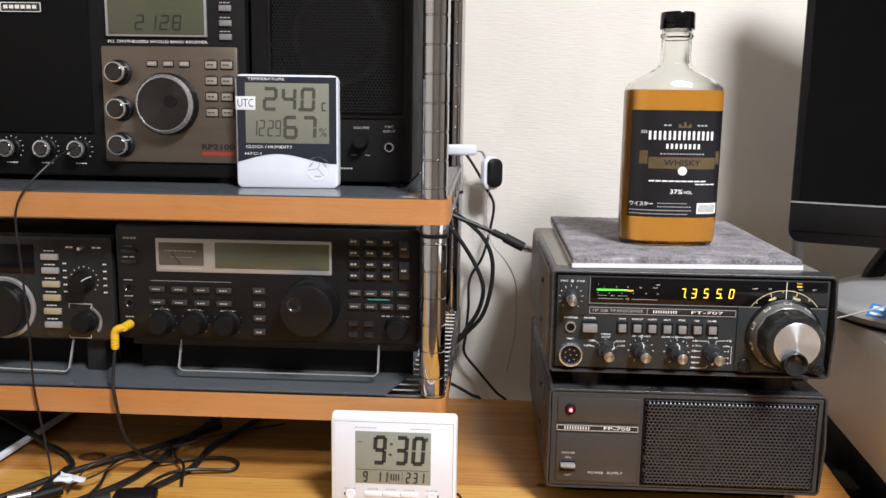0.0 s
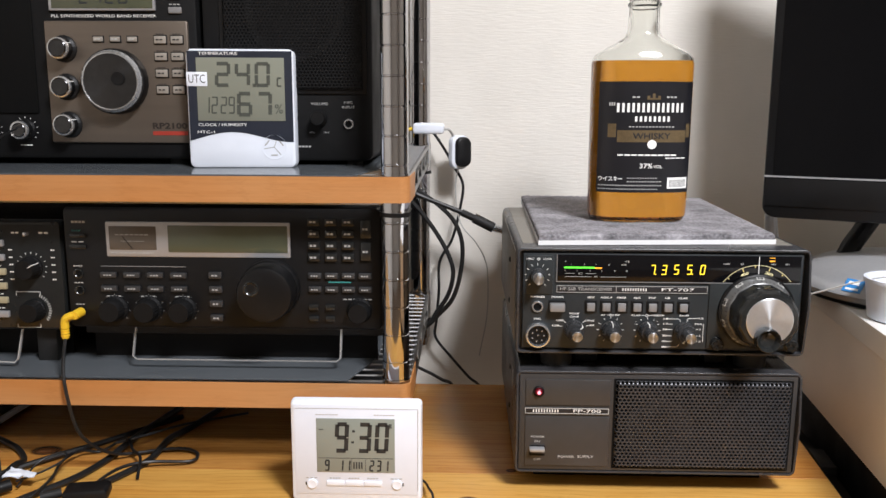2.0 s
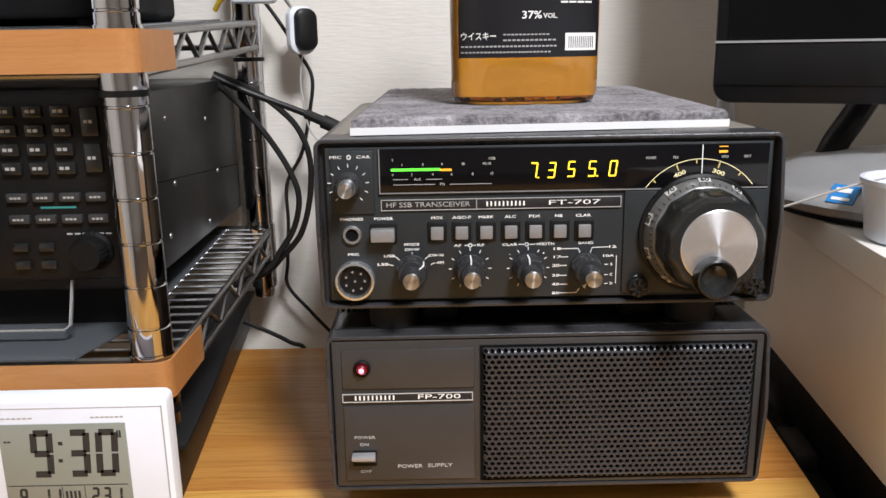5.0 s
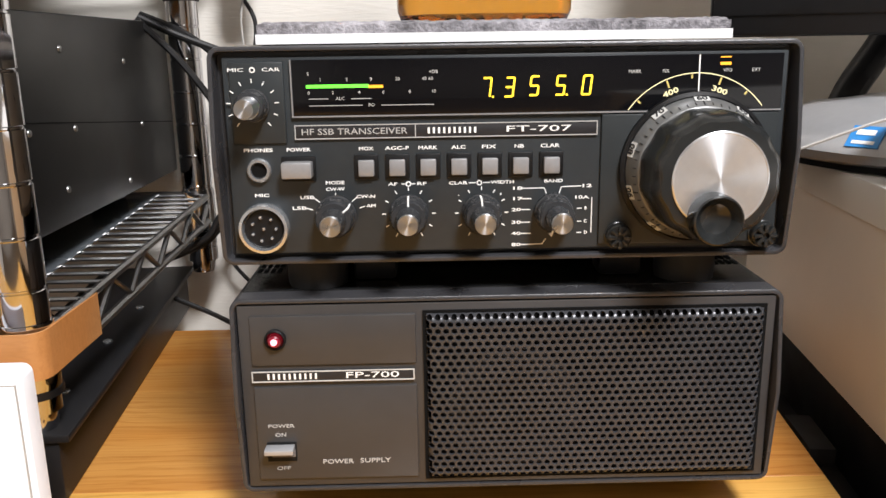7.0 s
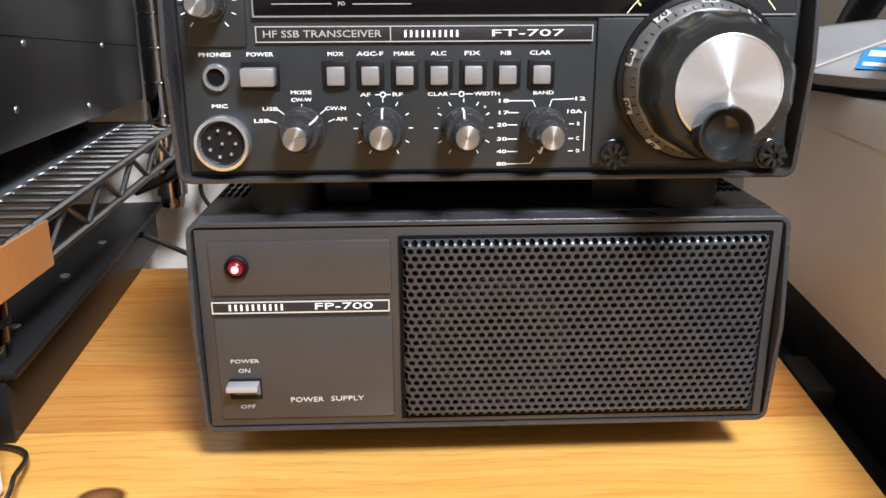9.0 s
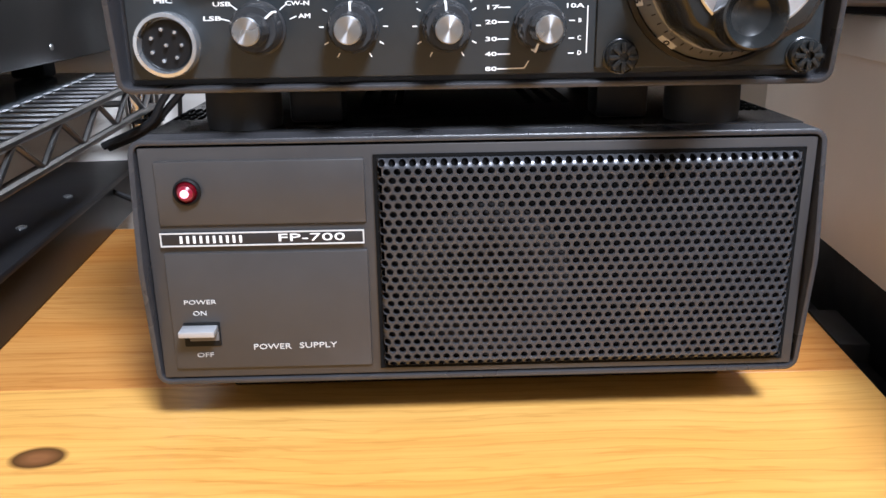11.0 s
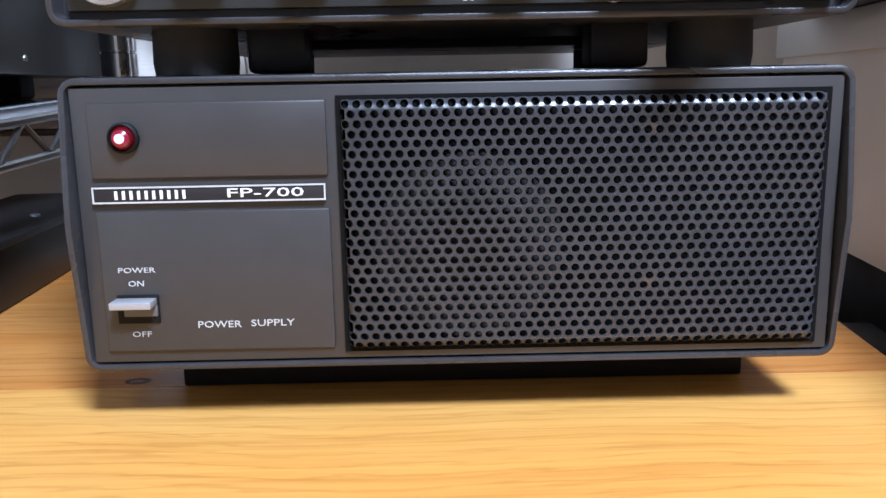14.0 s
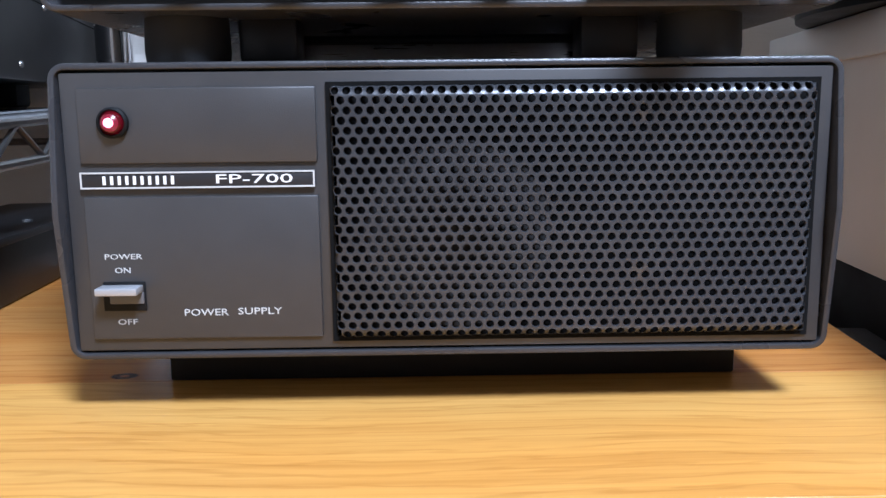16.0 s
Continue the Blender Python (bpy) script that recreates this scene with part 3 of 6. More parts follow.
part("sticker", moved(box(-0.0095, 0.0095, -0.0004, 0.0004, -0.0072, 0.0072), tilt), M_BLUE, stand, "blue sticker with white print")
part("sticker_print", moved(merge(box(-0.006, 0.005, -0.0007, 0, 0.001, 0.0045), box(-0.0065, 0.0065, -0.0007, 0, -0.0052, -0.0030)), tilt), M_WHITEINK, stand)
leg = thing("monitor_prop", (0.352, 0.945, 0.8385), "silver tube prop behind the monitor", "prop")
part("tube", tube([(0.43, 0.952, 0.8395), (0.405, 0.95, 0.848), (0.372, 0.948, 0.868), (0.362, 0.948, 0.905), (0.366, 0.95, 0.925)], 0.007, 12), M_GREYMET, leg)
cup = thing("plastic_cup", (0.427, 0.772, 0.8370), "small translucent white plastic cup on the cabinet", "cup")
part("cup_wall", lathe([(0.030, 0), (0.033, 0.002), (0.037, 0.036), (0.0385, 0.036), (0.0385, 0.039), (0.036, 0.039), (0.0345, 0.036), (0.031, 0.003), (0.02, 0.002)], (0.427, 0.772, 0.8372), 48, axis="up"), M_WHITE2, cup)
solo("white_cable", tube([(0.325, 0.83, 0.842), (0.352, 0.81, 0.852), (0.385, 0.785, 0.870), (0.41, 0.772, 0.8780), (0.445, 0.76, 0.8775), (0.50, 0.74, 0.850), (0.56, 0.72, 0.8385)], 0.0009, 6), M_WIREW, "thin white cable lying over the cup", "cable")

# ---- power supply ----
psu = thing("power_supply", (0.187, 0.85, DESK), "dark grey radio power supply with a perforated speaker grille", "power supply")
part("case", radio_case(0.0642, 0.3105, 0.7102, 0.8045, 0.985, 0.7050, 0.0055, 0.7125), M_CASE, psu)
part("front_panel", box(0.0672, 0.3075, 0.7108, 0.7162, 0.7132, 0.8015, 0.0006), M_PSUPANEL, psu)
part("upper_plate", box(0.0725, 0.1462, 0.7095, 0.7115, 0.7735, 0.7968, 0.0007), M_PSUPANEL, psu)
part("lower_plate", box(0.0725, 0.1462, 0.7095, 0.7115, 0.7172, 0.7632, 0.0007), M_PSUPANEL, psu)
np_ = part("name_plate", box(0.0722, 0.1452, 0.7094, 0.7112, 0.7658, 0.7710, 0.0002), M_BLACKINK, psu, "black name plate with a white border")
for q in ((0.0722, 0.1452, 0.7658, 0.7663), (0.0722, 0.1452, 0.7705, 0.7710), (0.0722, 0.0727, 0.7663, 0.7705), (0.1447, 0.1452, 0.7663, 0.7705)):
    part("border", box(q[0], q[1], 0.7091, 0.7095, q[2], q[3]), M_PALEINK, np_, "", 0)
bars(np_, 10, 0.0792, 0.1028, 0.76705, 0.76975, 0.7093, fill=0.38)
write(np_, "FP-700", 0.1262, 0.7093, 0.7684, 0.0028, 0.0238, weight=0.0)
write(psu, "POWER", 0.0838, 0.7094, 0.7442, 0.0017, 0.0118, M_PALEINK)
write(psu, "ON", 0.0834, 0.7094, 0.7398, 0.0018, 0.0049, M_PALEINK)
write(psu, "OFF", 0.0838, 0.7094, 0.7230, 0.0018, 0.0062, M_GREYINK)
write(psu, "POWER", 0.1090, 0.7094, 0.7258, 0.0022, 0.0140, M_PALEINK)
write(psu, "SUPPLY", 0.1262, 0.7094, 0.7260, 0.0022, 0.0140, M_PALEINK)
sw = part("power_switch", box(0.0768, 0.0902, 0.7088, 0.7100, 0.7268, 0.7362, 0.0003), M_MATTE, psu)
part("lever", box(0.0790, 0.0898, 0.7082, 0.7096, 0.7292, 0.7330, 0.0003), M_LEVER, sw)
part("lever_edge", box(0.0766, 0.0896, 0.7025, 0.7092, 0.7330, 0.7353, 0.0003), M_GREYMET, sw, "silver grey lever")
led = part("indicator_lamp", lathe([(0.0048, 0), (0.0048, 0.0016), (0.0041, 0.0022), (0.0037, 0.0014)], (0.0838, 0.7095, 0.7862), 32), M_MATTE, psu)
part("lens", lathe([(0.0038, 0), (0.0037, 0.0018), (0.0030, 0.0030), (0.0012, 0.0037)], (0.0838, 0.7095, 0.7862), 32), M_REDLENS, led, "red indicator lens, lit")
part("inner_lens", lathe([(0.0027, 0), (0.0026, 0.0006), (0.0017, 0.0012)], (0.0838, 0.7067, 0.7862), 24), M_REDGLOW, led)
part("glowing_core", lathe([(0.0015, 0), (0.0014, 0.0006), (0.0006, 0.0009)], (0.0838, 0.7053, 0.7862), 16), M_REDLED, led)


def perforated(x0, x1, z0, z1, y, pitch, hole, roll, drop, thick):
    """A punched steel sheet with its edges rolled back: real holes in a staggered grid."""
    rows = int((z1 - z0) / (pitch * 0.866)) + 1
    dz = (z1 - z0) / rows
    cols = int((x1 - x0) / pitch)
    dx = (x1 - x0) / (cols + 0.5)
    verts, faces = [], []

    def depth(x, z):
        d = min(x - x0, x1 - x, z - z0, z1 - z)
        if d >= roll:
            return y
        k = 1 - max(d, 0) / roll
        return y + drop * (1 - math.sqrt(max(0, 1 - k * k)))
    for r in range(rows):
        for c in range(cols + 1):
            a = x0 + (c if r % 2 else c - 0.5) * dx
            b = a + dx
            a, b = max(a, x0), min(b, x1)
            if b - a < 1e-5:
                continue
            lo, hi = z0 + r * dz, z0 + (r + 1) * dz
            full = b - a > dx * 0.9
            mx, mz = (a + b) / 2, (lo + hi) / 2
            if not full:
                i = len(verts)
                for px, pz in ((a, lo), (b, lo), (b, hi), (a, hi)):
                    verts.append((px, depth(px, pz), pz))
                faces.append((i, i + 1, i + 2, i + 3))
                continue
            i = len(verts)
            for k in range(12):
                t = 2 * math.pi * (k + 0.5) / 12
                cx, cz = math.cos(t), math.sin(t)
                f = min((b - a) / 2 / abs(cx), (hi - lo) / 2 / abs(cz))
                px, pz = mx + cx * f, mz + cz * f
                verts.append((px, depth(px, pz), pz))
            for rr, dd in ((hole * 1.12, 0.0), (hole, 0.00022), (hole, thick)):
                for k in range(12):
                    t = 2 * math.pi * (k + 0.5) / 12
                    px, pz = mx + rr * math.cos(t), mz + rr * math.sin(t)
                    verts.append((px, depth(px, pz) + dd, pz))
            for s in range(3):
                for k in range(12):
                    j = (k + 1) % 12
                    faces.append((i + s * 12 + k, i + s * 12 + j, i + s * 12 + 12 + j, i + s * 12 + 12 + k))
            for e in ((a, lo), (b, lo), (b, hi), (a, hi)):
                q = len(verts)
                verts.append((e[0], depth(*e), e[1]))
                near = sorted(range(12), key=lambda k: (verts[i + k][0] - e[0]) ** 2 + (verts[i + k][2] - e[1]) ** 2)[:2]
                faces.append((q, i + near[0], i + near[1]))
    me = bpy.data.meshes.new("grille")
    me.from_pydata(verts, [], faces)
    bm = bmesh.new()
    bm.from_mesh(me)
    bpy.data.meshes.remove(me)
    bmesh.ops.remove_doubles(bm, verts=bm.verts[:], dist=0.00001)
    bmesh.ops.recalc_face_normals(bm, faces=bm.faces[:])
    return bm


GX0, GX1, GZ0, GZ1 = 0.1505, 0.3022, 0.7168, 0.7968
gr = part("speaker_grille", perforated(GX0, GX1, GZ0, GZ1, 0.7065, 0.00366, 0.00122, 0.0042, 0.0042, 0.0012), M_GRILLE, psu, "perforated grey steel grille", 40)
part("grille_recess", box(GX0 - 0.0012, GX1 + 0.0012, 0.7100, 0.7109, GZ0 - 0.0012, GZ1 + 0.0012), M_CLOTH, psu)
part("speaker_cone", lathe([(0.030, 0), (0.022, 0.0004), (0.009, 0.0009), (0.003, 0.0014)], (0.190, 0.70998, 0.750), 40), M_CONE, psu)
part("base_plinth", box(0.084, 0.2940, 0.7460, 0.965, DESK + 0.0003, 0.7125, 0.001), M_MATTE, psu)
part("top_cover", box(0.068, 0.3067, 0.722, 0.98, 0.8040, 0.8050, 0.0003), M_TOPCOVER, psu)
for sx in (-1, 1):
    for i in range(4):
        for j in range(3):
            cx = 0.187 + sx * 0.1125 + (i - 1.5) * 0.0032
            part("vent_slot", box(cx - 0.0009, cx + 0.0009, 0.752 + j * 0.010, 0.759 + j * 0.010, 0.8044, 0.8054), M_CLOTH, psu)
    for i in range(3):
        cx = 0.186 + sx * (0.029 + 0.0075 * i)
        part("vent_slot", box(cx - 0.0017, cx + 0.0017, 0.785, 0.93, 0.8044, 0.8054), M_CLOTH, psu)

# ---- transceiver ----
trx = thing("transceiver", (0.186, 0.85, 0.804), "dark slate transceiver with yellow display, on the power supply", "radio")
FY = 0.7135
part("case", radio_case(0.0630, 0.3103, 0.8198, 0.9126, 0.99, 0.7058, 0.0060, FY + 0.001), M_CASE, trx)
part("left_cover", box(0.0622, 0.0638, 0.73, 0.985, 0.826, 0.907, 0.0006), M_TAN, trx)
part("right_cover", box(0.3095, 0.3111, 0.73, 0.985, 0.826, 0.907, 0.0006), M_TAN, trx)
part("top_cover", box(0.069, 0.303, 0.735, 0.985, 0.9105, 0.9131, 0.0006), M_TAN, trx)
part("front_panel", box(0.0685, 0.3049, FY, FY + 0.0045, 0.8245, 0.9080, 0.0006), M_FTPANEL, trx)
part("gain_plate", box(0.0712, 0.0938, FY - 0.0012, FY + 0.001, 0.8725, 0.9062, 0.0006), M_FTSUB, trx)
win = part("display_window", box(0.0972, 0.3026, FY - 0.0012, FY + 0.001, 0.8838, 0.9068, 0.0004), M_GLOSS, trx, "smoked display window")
for q in ((0.0972, 0.3026, 0.8832, 0.8838), (0.0966, 0.0972, 0.8832, 0.9068)):
    part("window_edge", box(q[0], q[1], FY - 0.0016, FY, q[2], q[3]), M_SILVERBTN, win, "", 0)
WY = FY - 0.00135
part("meter_bar", box(0.1030, 0.1290, WY - 0.0001, WY + 0.0002, 0.8952, 0.8966), M_GREENBAR, win, "glowing green meter bar", 0)
part("meter_bar", box(0.1291, 0.1350, WY - 0.0001, WY + 0.0002, 0.8950, 0.8962), M_ORANGEBAR, win, "glowing orange meter bar", 0)
seg7(win, "7.3", 0.1755, WY, 0.8902, 0.0085, 0.0042, 0.0096, 0.0008, material=M_AMBER7, label="glowing yellow figures")
seg7(win, "55.0", 0.1955, WY, 0.8906, 0.0085, 0.0042, 0.0110, 0.0008, material=M_AMBER7, label="glowing yellow figures")
for s, x, z in (("S", 0.1040, 0.9010), ("1", 0.1090, 0.8985), ("5", 0.1200, 0.8985), ("9", 0.1300, 0.8985), ("20", 0.1410, 0.8985), ("40 60", 0.1535, 0.8985), ("+DB", 0.1560, 0.9012),
                ("0", 0.1040, 0.8932), ("2", 0.1140, 0.8932), ("4", 0.1250, 0.8932), ("6", 0.1350, 0.8932), ("8", 0.1460, 0.8932), ("10", 0.1560, 0.8932), ("ALC", 0.1170, 0.8908), ("PO", 0.1300, 0.8880)):
    write(win, s, x, WY, z, 0.0014, 0, M_PALEINK)
for x0, x1, z in ((0.1040, 0.1120, 0.8908), (0.1215, 0.1300, 0.8907), (0.1040, 0.1262, 0.8880), (0.1340, 0.1560, 0.8879)):
    line(win, x0, z, x1, z, WY, 0.0003, M_GREYINK)
for s, x in (("MARK", 0.2400), ("FIX", 0.2530), ("VFO", 0.2790), ("EXT", 0.2910)):
    write(win, s, x, WY, 0.9000, 0.0014, 0, M_PALEINK)
part("indicator", box(0.2757, 0.2803, WY - 0.0001, WY + 0.0002, 0.9022, 0.9034), M_ORANGEBAR, win, "glowing orange indicator", 0)
part("indicator", box(0.2757, 0.2803, WY - 0.0001, WY + 0.0002, 0.9052, 0.9057), M_ORANGEBAR, win, "glowing orange indicator", 0)
line(win, 0.2672, 0.8900, 0.2670, 0.9065, WY, 0.0005)
AC, AR = (0.2665, 0.8640), 0.0355


def arc(r, a0, a1, w, n=24):
    bms = []
    for i in range(n):
        a, b = radians(a0 + (a1 - a0) * i / n), radians(a0 + (a1 - a0) * (i + 1) / n)
        bm = bmesh.new()
        vs = [bm.verts.new((AC[0] + rr * math.sin(t), WY - 0.0001, AC[1] + rr * math.cos(t))) for rr, t in ((r, a), (r, b), (r + w, b), (r + w, a))]
        bm.faces.new(vs)
        bms.append(bm)
    return merge(*bms)


part("dial_arc", arc(AR - 0.0006, -55, 53, 0.0004), M_DIALINK, win, "lit dial scale", 0)
for a, long_ in ((-46, 0.002), (-22, 0.0035), (-4, 0.002), (17, 0.0035), (38, 0.002)):
    ticks(win, AC[0], AC[1], WY, AR - 0.0006 - long_, AR - 0.001, a, a + 0.01, 2, 0.0007, M_DIALINK)
for s, a in (("400", -22), ("300", 19)):
    t = letters(s, 0.0022, 0.0068)
    moved(t, Matrix.Translation((AC[0], WY, AC[1])) @ Matrix.Rotation(radians(a), 4, "Y") @ Matrix.Translation((0, 0, AR - 0.0062)))
    part("lettering", t, M_DIALINK, win, "", 0)
for s, x, w in (("MIC", 0.0742, 0.0064), ("CAR", 0.0888, 0.0074)):
    write(trx, s, x, FY - 0.0013, 0.9030, 0.0015, w, weight=0.0)
plate2 = part("name_plate", box(0.0972, 0.2252, FY - 0.0008, FY + 0.001, 0.8740, 0.8800, 0.0002), M_BLACKINK, trx, "black name plate with a pale border")
for q in ((0.0972, 0.2252, 0.8740, 0.8744), (0.0972, 0.2252, 0.8796, 0.8800), (0.0972, 0.0976, 0.8744, 0.8796), (0.2248, 0.2252, 0.8744, 0.8796), (0.1478, 0.1482, 0.8744, 0.8796)):
    part("border", box(q[0], q[1], FY - 0.0011, FY - 0.0007, q[2], q[3]), M_GREYINK, plate2, "", 0)
write(plate2, "HF SSB TRANSCEIVER", 0.1222, FY - 0.0009, 0.8770, 0.0026, 0.0445, M_GREYINK, weight=0.0)
bars(plate2, 10, 0.1532, 0.1750, 0.87575, 0.87825, FY - 0.0009, fill=0.4)
write(plate2, "FT-707", 0.2000, FY - 0.0009, 0.8770, 0.0025, 0.0275)
for s, x in (("PHONES", 0.0812), ("POWER", 0.0982), ("MOX", 0.1268), ("AGC-F", 0.1400), ("MARK", 0.1530), ("ALC", 0.1662), ("FIX", 0.1790), ("NB", 0.1920), ("CLAR", 0.2052)):
    write(trx, s, x, FY - 0.0001, 0.8696, 0.0015, 0.0026 * len(s) * 0.78, weight=0.02)
for s, x, z in (("MIC", 0.0815, 0.8502), ("MODE", 0.1130, 0.8552), ("CW-W", 0.1130, 0.8524), ("USB", 0.1008, 0.8490), ("LSB", 0.0972, 0.8444), ("CW-N", 0.1260, 0.8490), ("AM", 0.1282, 0.8449), ("AF", 0.1378, 0.8542),
                ("RF", 0.1502, 0.8542), ("CLAR", 0.1658, 0.8542), ("WIDTH", 0.1850, 0.8542), ("BAND", 0.2070, 0.8544), ("18", 0.1912, 0.8514), ("17", 0.1912, 0.8468), ("20", 0.1910, 0.8420), ("30", 0.1910, 0.8364),
                ("40", 0.1910, 0.8314), ("80", 0.1910, 0.8264), ("12", 0.2212, 0.8520), ("10A", 0.2192, 0.8470), ("B", 0.2212, 0.8422), ("C", 0.2212, 0.8364), ("D", 0.2214, 0.8314), ("-", 0.1660, 0.8490), ("+", 0.1842, 0.8490)):
    write(trx, s, x, FY - 0.0001, z, 0.0014, 0.0020 * len(s) if len(s) > 1 else 0, weight=0.02)
for x0, z0, x1, z1 in ((0.0755, 0.9030, 0.0, 0.0), (0.1415, 0.8542, 0.1440, 0.8542), (0.1450, 0.8542, 0.1475, 0.8542), (0.1705, 0.8542, 0.1735, 0.8542), (0.1765, 0.8542, 0.1795, 0.8542),
                       (0.1932, 0.8514, 0.2030, 0.8514), (0.2030, 0.8514, 0.2040, 0.8490), (0.1932, 0.8468, 0.1975, 0.8468), (0.1932, 0.8420, 0.1970, 0.8420), (0.1932, 0.8364, 0.1970, 0.8364), (0.1932, 0.8314, 0.1975, 0.8314),
                       (0.1932, 0.8264, 0.2025, 0.8266), (0.2025, 0.8266, 0.2040, 0.8290), (0.2190, 0.8520, 0.2105, 0.8518), (0.2105, 0.8518, 0.2095, 0.8490), (0.2175, 0.8422, 0.2195, 0.8422), (0.2175, 0.8364, 0.2195, 0.8364), (0.2175, 0.8314, 0.2195, 0.8314),
                       (0.2238, 0.8470, 0.2238, 0.8314), (0.1035, 0.8490, 0.1062, 0.8468), (0.1000, 0.8444, 0.1030, 0.8436), (0.1225, 0.8490, 0.1200, 0.8470), (0.1255, 0.8449, 0.1232, 0.8440), (0.1130, 0.8508, 0.1130, 0.8494)):
    if x1:
        line(trx, x0, z0, x1, z1, FY - 0.0001, 0.00035)
for x, z in ((0.0812, 0.9030), (0.1445, 0.8542), (0.1750, 0.8542)):
    y = FY - (0.0013 if z > 0.9 else 0.0001)
    part("dial_symbol", lathe([(0.0012, 0), (0.0012, 0.0001)], (x, y, z), 16), M_WHITEINK, trx)
    part("dial_symbol", lathe([(0.0007, 0), (0.0007, 0.0002)], (x, y, z), 12), M_FTPANEL, trx)
push_knob(trx, 0.0805, FY - 0.001, 0.8885, 0.0072, 0.009, M_KNOB2, None, 0.6, 20)
push_knob(trx, 0.0805, FY - 0.0098, 0.8882, 0.0046, 0.009, M_CAPMETAL, M_CAPMETAL, 0.88, 0, name="inner_knob")
ticks(trx, 0.0805, 0.8885, FY - 0.0013, 0.0092, 0.0110, -140, 140, 11)
for kx, kz, big, pin in ((0.1130, 0.8412, 0, 50), (0.1444, 0.8412, 1, 0), (0.1759, 0.8410, 1, -5), (0.2073, 0.8406, 2, 200)):
    push_knob(trx, kx, FY, kz, 0.0089, 0.0120, M_KNOB2, None, 0.5, 22 if big == 2 else (0 if big == 0 else 18), pointer=pin)
    push_knob(trx, kx, FY - 0.0115, kz, 0.0055, 0.0125, M_KNOB2, M_CAPMETAL, 0.80, 14, name="inner_knob")
    if big == 1:
        ticks(trx, kx, kz, FY - 0.0001, 0.0100, 0.0116, -150, 150, 11)
for i in range(7):
    bx = 0.1268 + i * 0.01317
    b = part("push_button", box(bx - 0.0052, bx + 0.0052, FY - 0.0010, FY + 0.001, 0.8566, 0.8672, 0.0005), M_BLACK, trx)
    part("button_cap", box(bx - 0.0034, bx + 0.0034, FY - 0.0030, FY - 0.0005, 0.8580, 0.8650, 0.0006), M_SILVERBTN, b, "silver grey cap")
pb = part("power_button", box(0.0908, 0.1052, FY - 0.001, FY + 0.001, 0.8562, 0.8668, 0.0005), M_MATTE, trx)
part("button_cap", box(0.0915, 0.1042, FY - 0.0075, FY - 0.0005, 0.8582, 0.8650, 0.0007), M_SILVERBTN, pb, "grey cap")
ph = part("phones_jack", lathe([(0.0052, 0), (0.0052, 0.0014), (0.0046, 0.0022), (0.0036, 0.0022), (0.0033, 0.0008)], (0.0812, FY, 0.8612), 32), M_NICKEL, trx)
part("jack_hole", lathe([(0.0033, 0), (0.0033, 0.0009)], (0.0812, FY, 0.8612), 24), M_CLOTH, ph)
mc = part("microphone_socket", lathe([(0.0108, 0), (0.0108, 0.004), (0.0104, 0.0052), (0.0092, 0.0054), (0.0088, 0.003), (0.0086, 0.0014)], (0.0820, FY, 0.8362), 40), M_NICKEL, trx)
part("socket_insert", lathe([(0.0084, 0), (0.0084, 0.0024), (0.0078, 0.0028)], (0.0820, FY, 0.8362), 32), M_BLACK, mc)
for i in range(8):
    a = i * 2 * math.pi / 7
    r = 0.0 if i == 7 else 0.0052
    part("contact_pin", lathe([(0.0007, 0), (0.0007, 0.0042), (0.0003, 0.0047)], (0.0820 + r * math.cos(a), FY, 0.8362 + r * math.sin(a)), 8), M_NICKEL, mc)
part("tuning_plate", box(0.2268, 0.3022, FY - 0.0014, FY + 0.001, 0.8262, 0.8826, 0.0007), M_FTSUB, trx)
KX, KZ = 0.2672, 0.8590
well = part("dial_ring", lathe([(0.0325, 0), (0.0325, 0.003), (0.0310, 0.0042), (0.0298, 0.003)], (KX, FY - 0.001, KZ), 64), M_BLACK, trx)
tk = part("tuning_knob", lathe([(0.0306, 0), (0.0306, 0.002), (0.0270, 0.0100), (0.0264, 0.0104)], (KX, FY - 0.002, KZ), 72), M_SKIRT, trx, "large tuning knob with a spun metal face")
part("knob_grip", lathe([(0.0268, 0.009), (0.0266, 0.024), (0.0255, 0.0285), (0.0232, 0.031), (0.0195, 0.0316)], (KX, FY - 0.002, KZ), 96, 12, 0.035), M_KNOB, tk)
part("knob_face", lathe([(0.0192, 0.030), (0.0192, 0.0322), (0.0186, 0.0326), (0.0183, 0.0323), (0.0005, 0.0323)], (KX, FY - 0.002, KZ), 96), M_ALU, tk, "spun aluminium disc")
part("finger_dimple", lathe([(0.0100, 0.031), (0.0102, 0.0375), (0.0098, 0.0405), (0.0092, 0.041), (0.0082, 0.0395), (0.0060, 0.0365), (0.003, 0.0352), (0.0005, 0.035)], (KX - 0.0025, FY - 0.002, KZ - 0.0145), 48), M_KNOB, tk)
def on_skirt(bm, a, r=0.0291, h=0.0078):
    return moved(bm, Matrix.Translation((KX, FY - h, KZ)) @ Matrix.Rotation(radians(a), 4, "Y") @ Matrix.Translation((0, 0, r)) @ Matrix.Rotation(radians(-65), 4, "X"))


for i in range(50):
    part("dial_mark", on_skirt(box(-0.00016, 0.00016, -0.0002, 0.0002, -0.0034, -0.0016 if i % 5 else -0.0004), i * 7.2), M_BLACKINK, tk, "", 0)
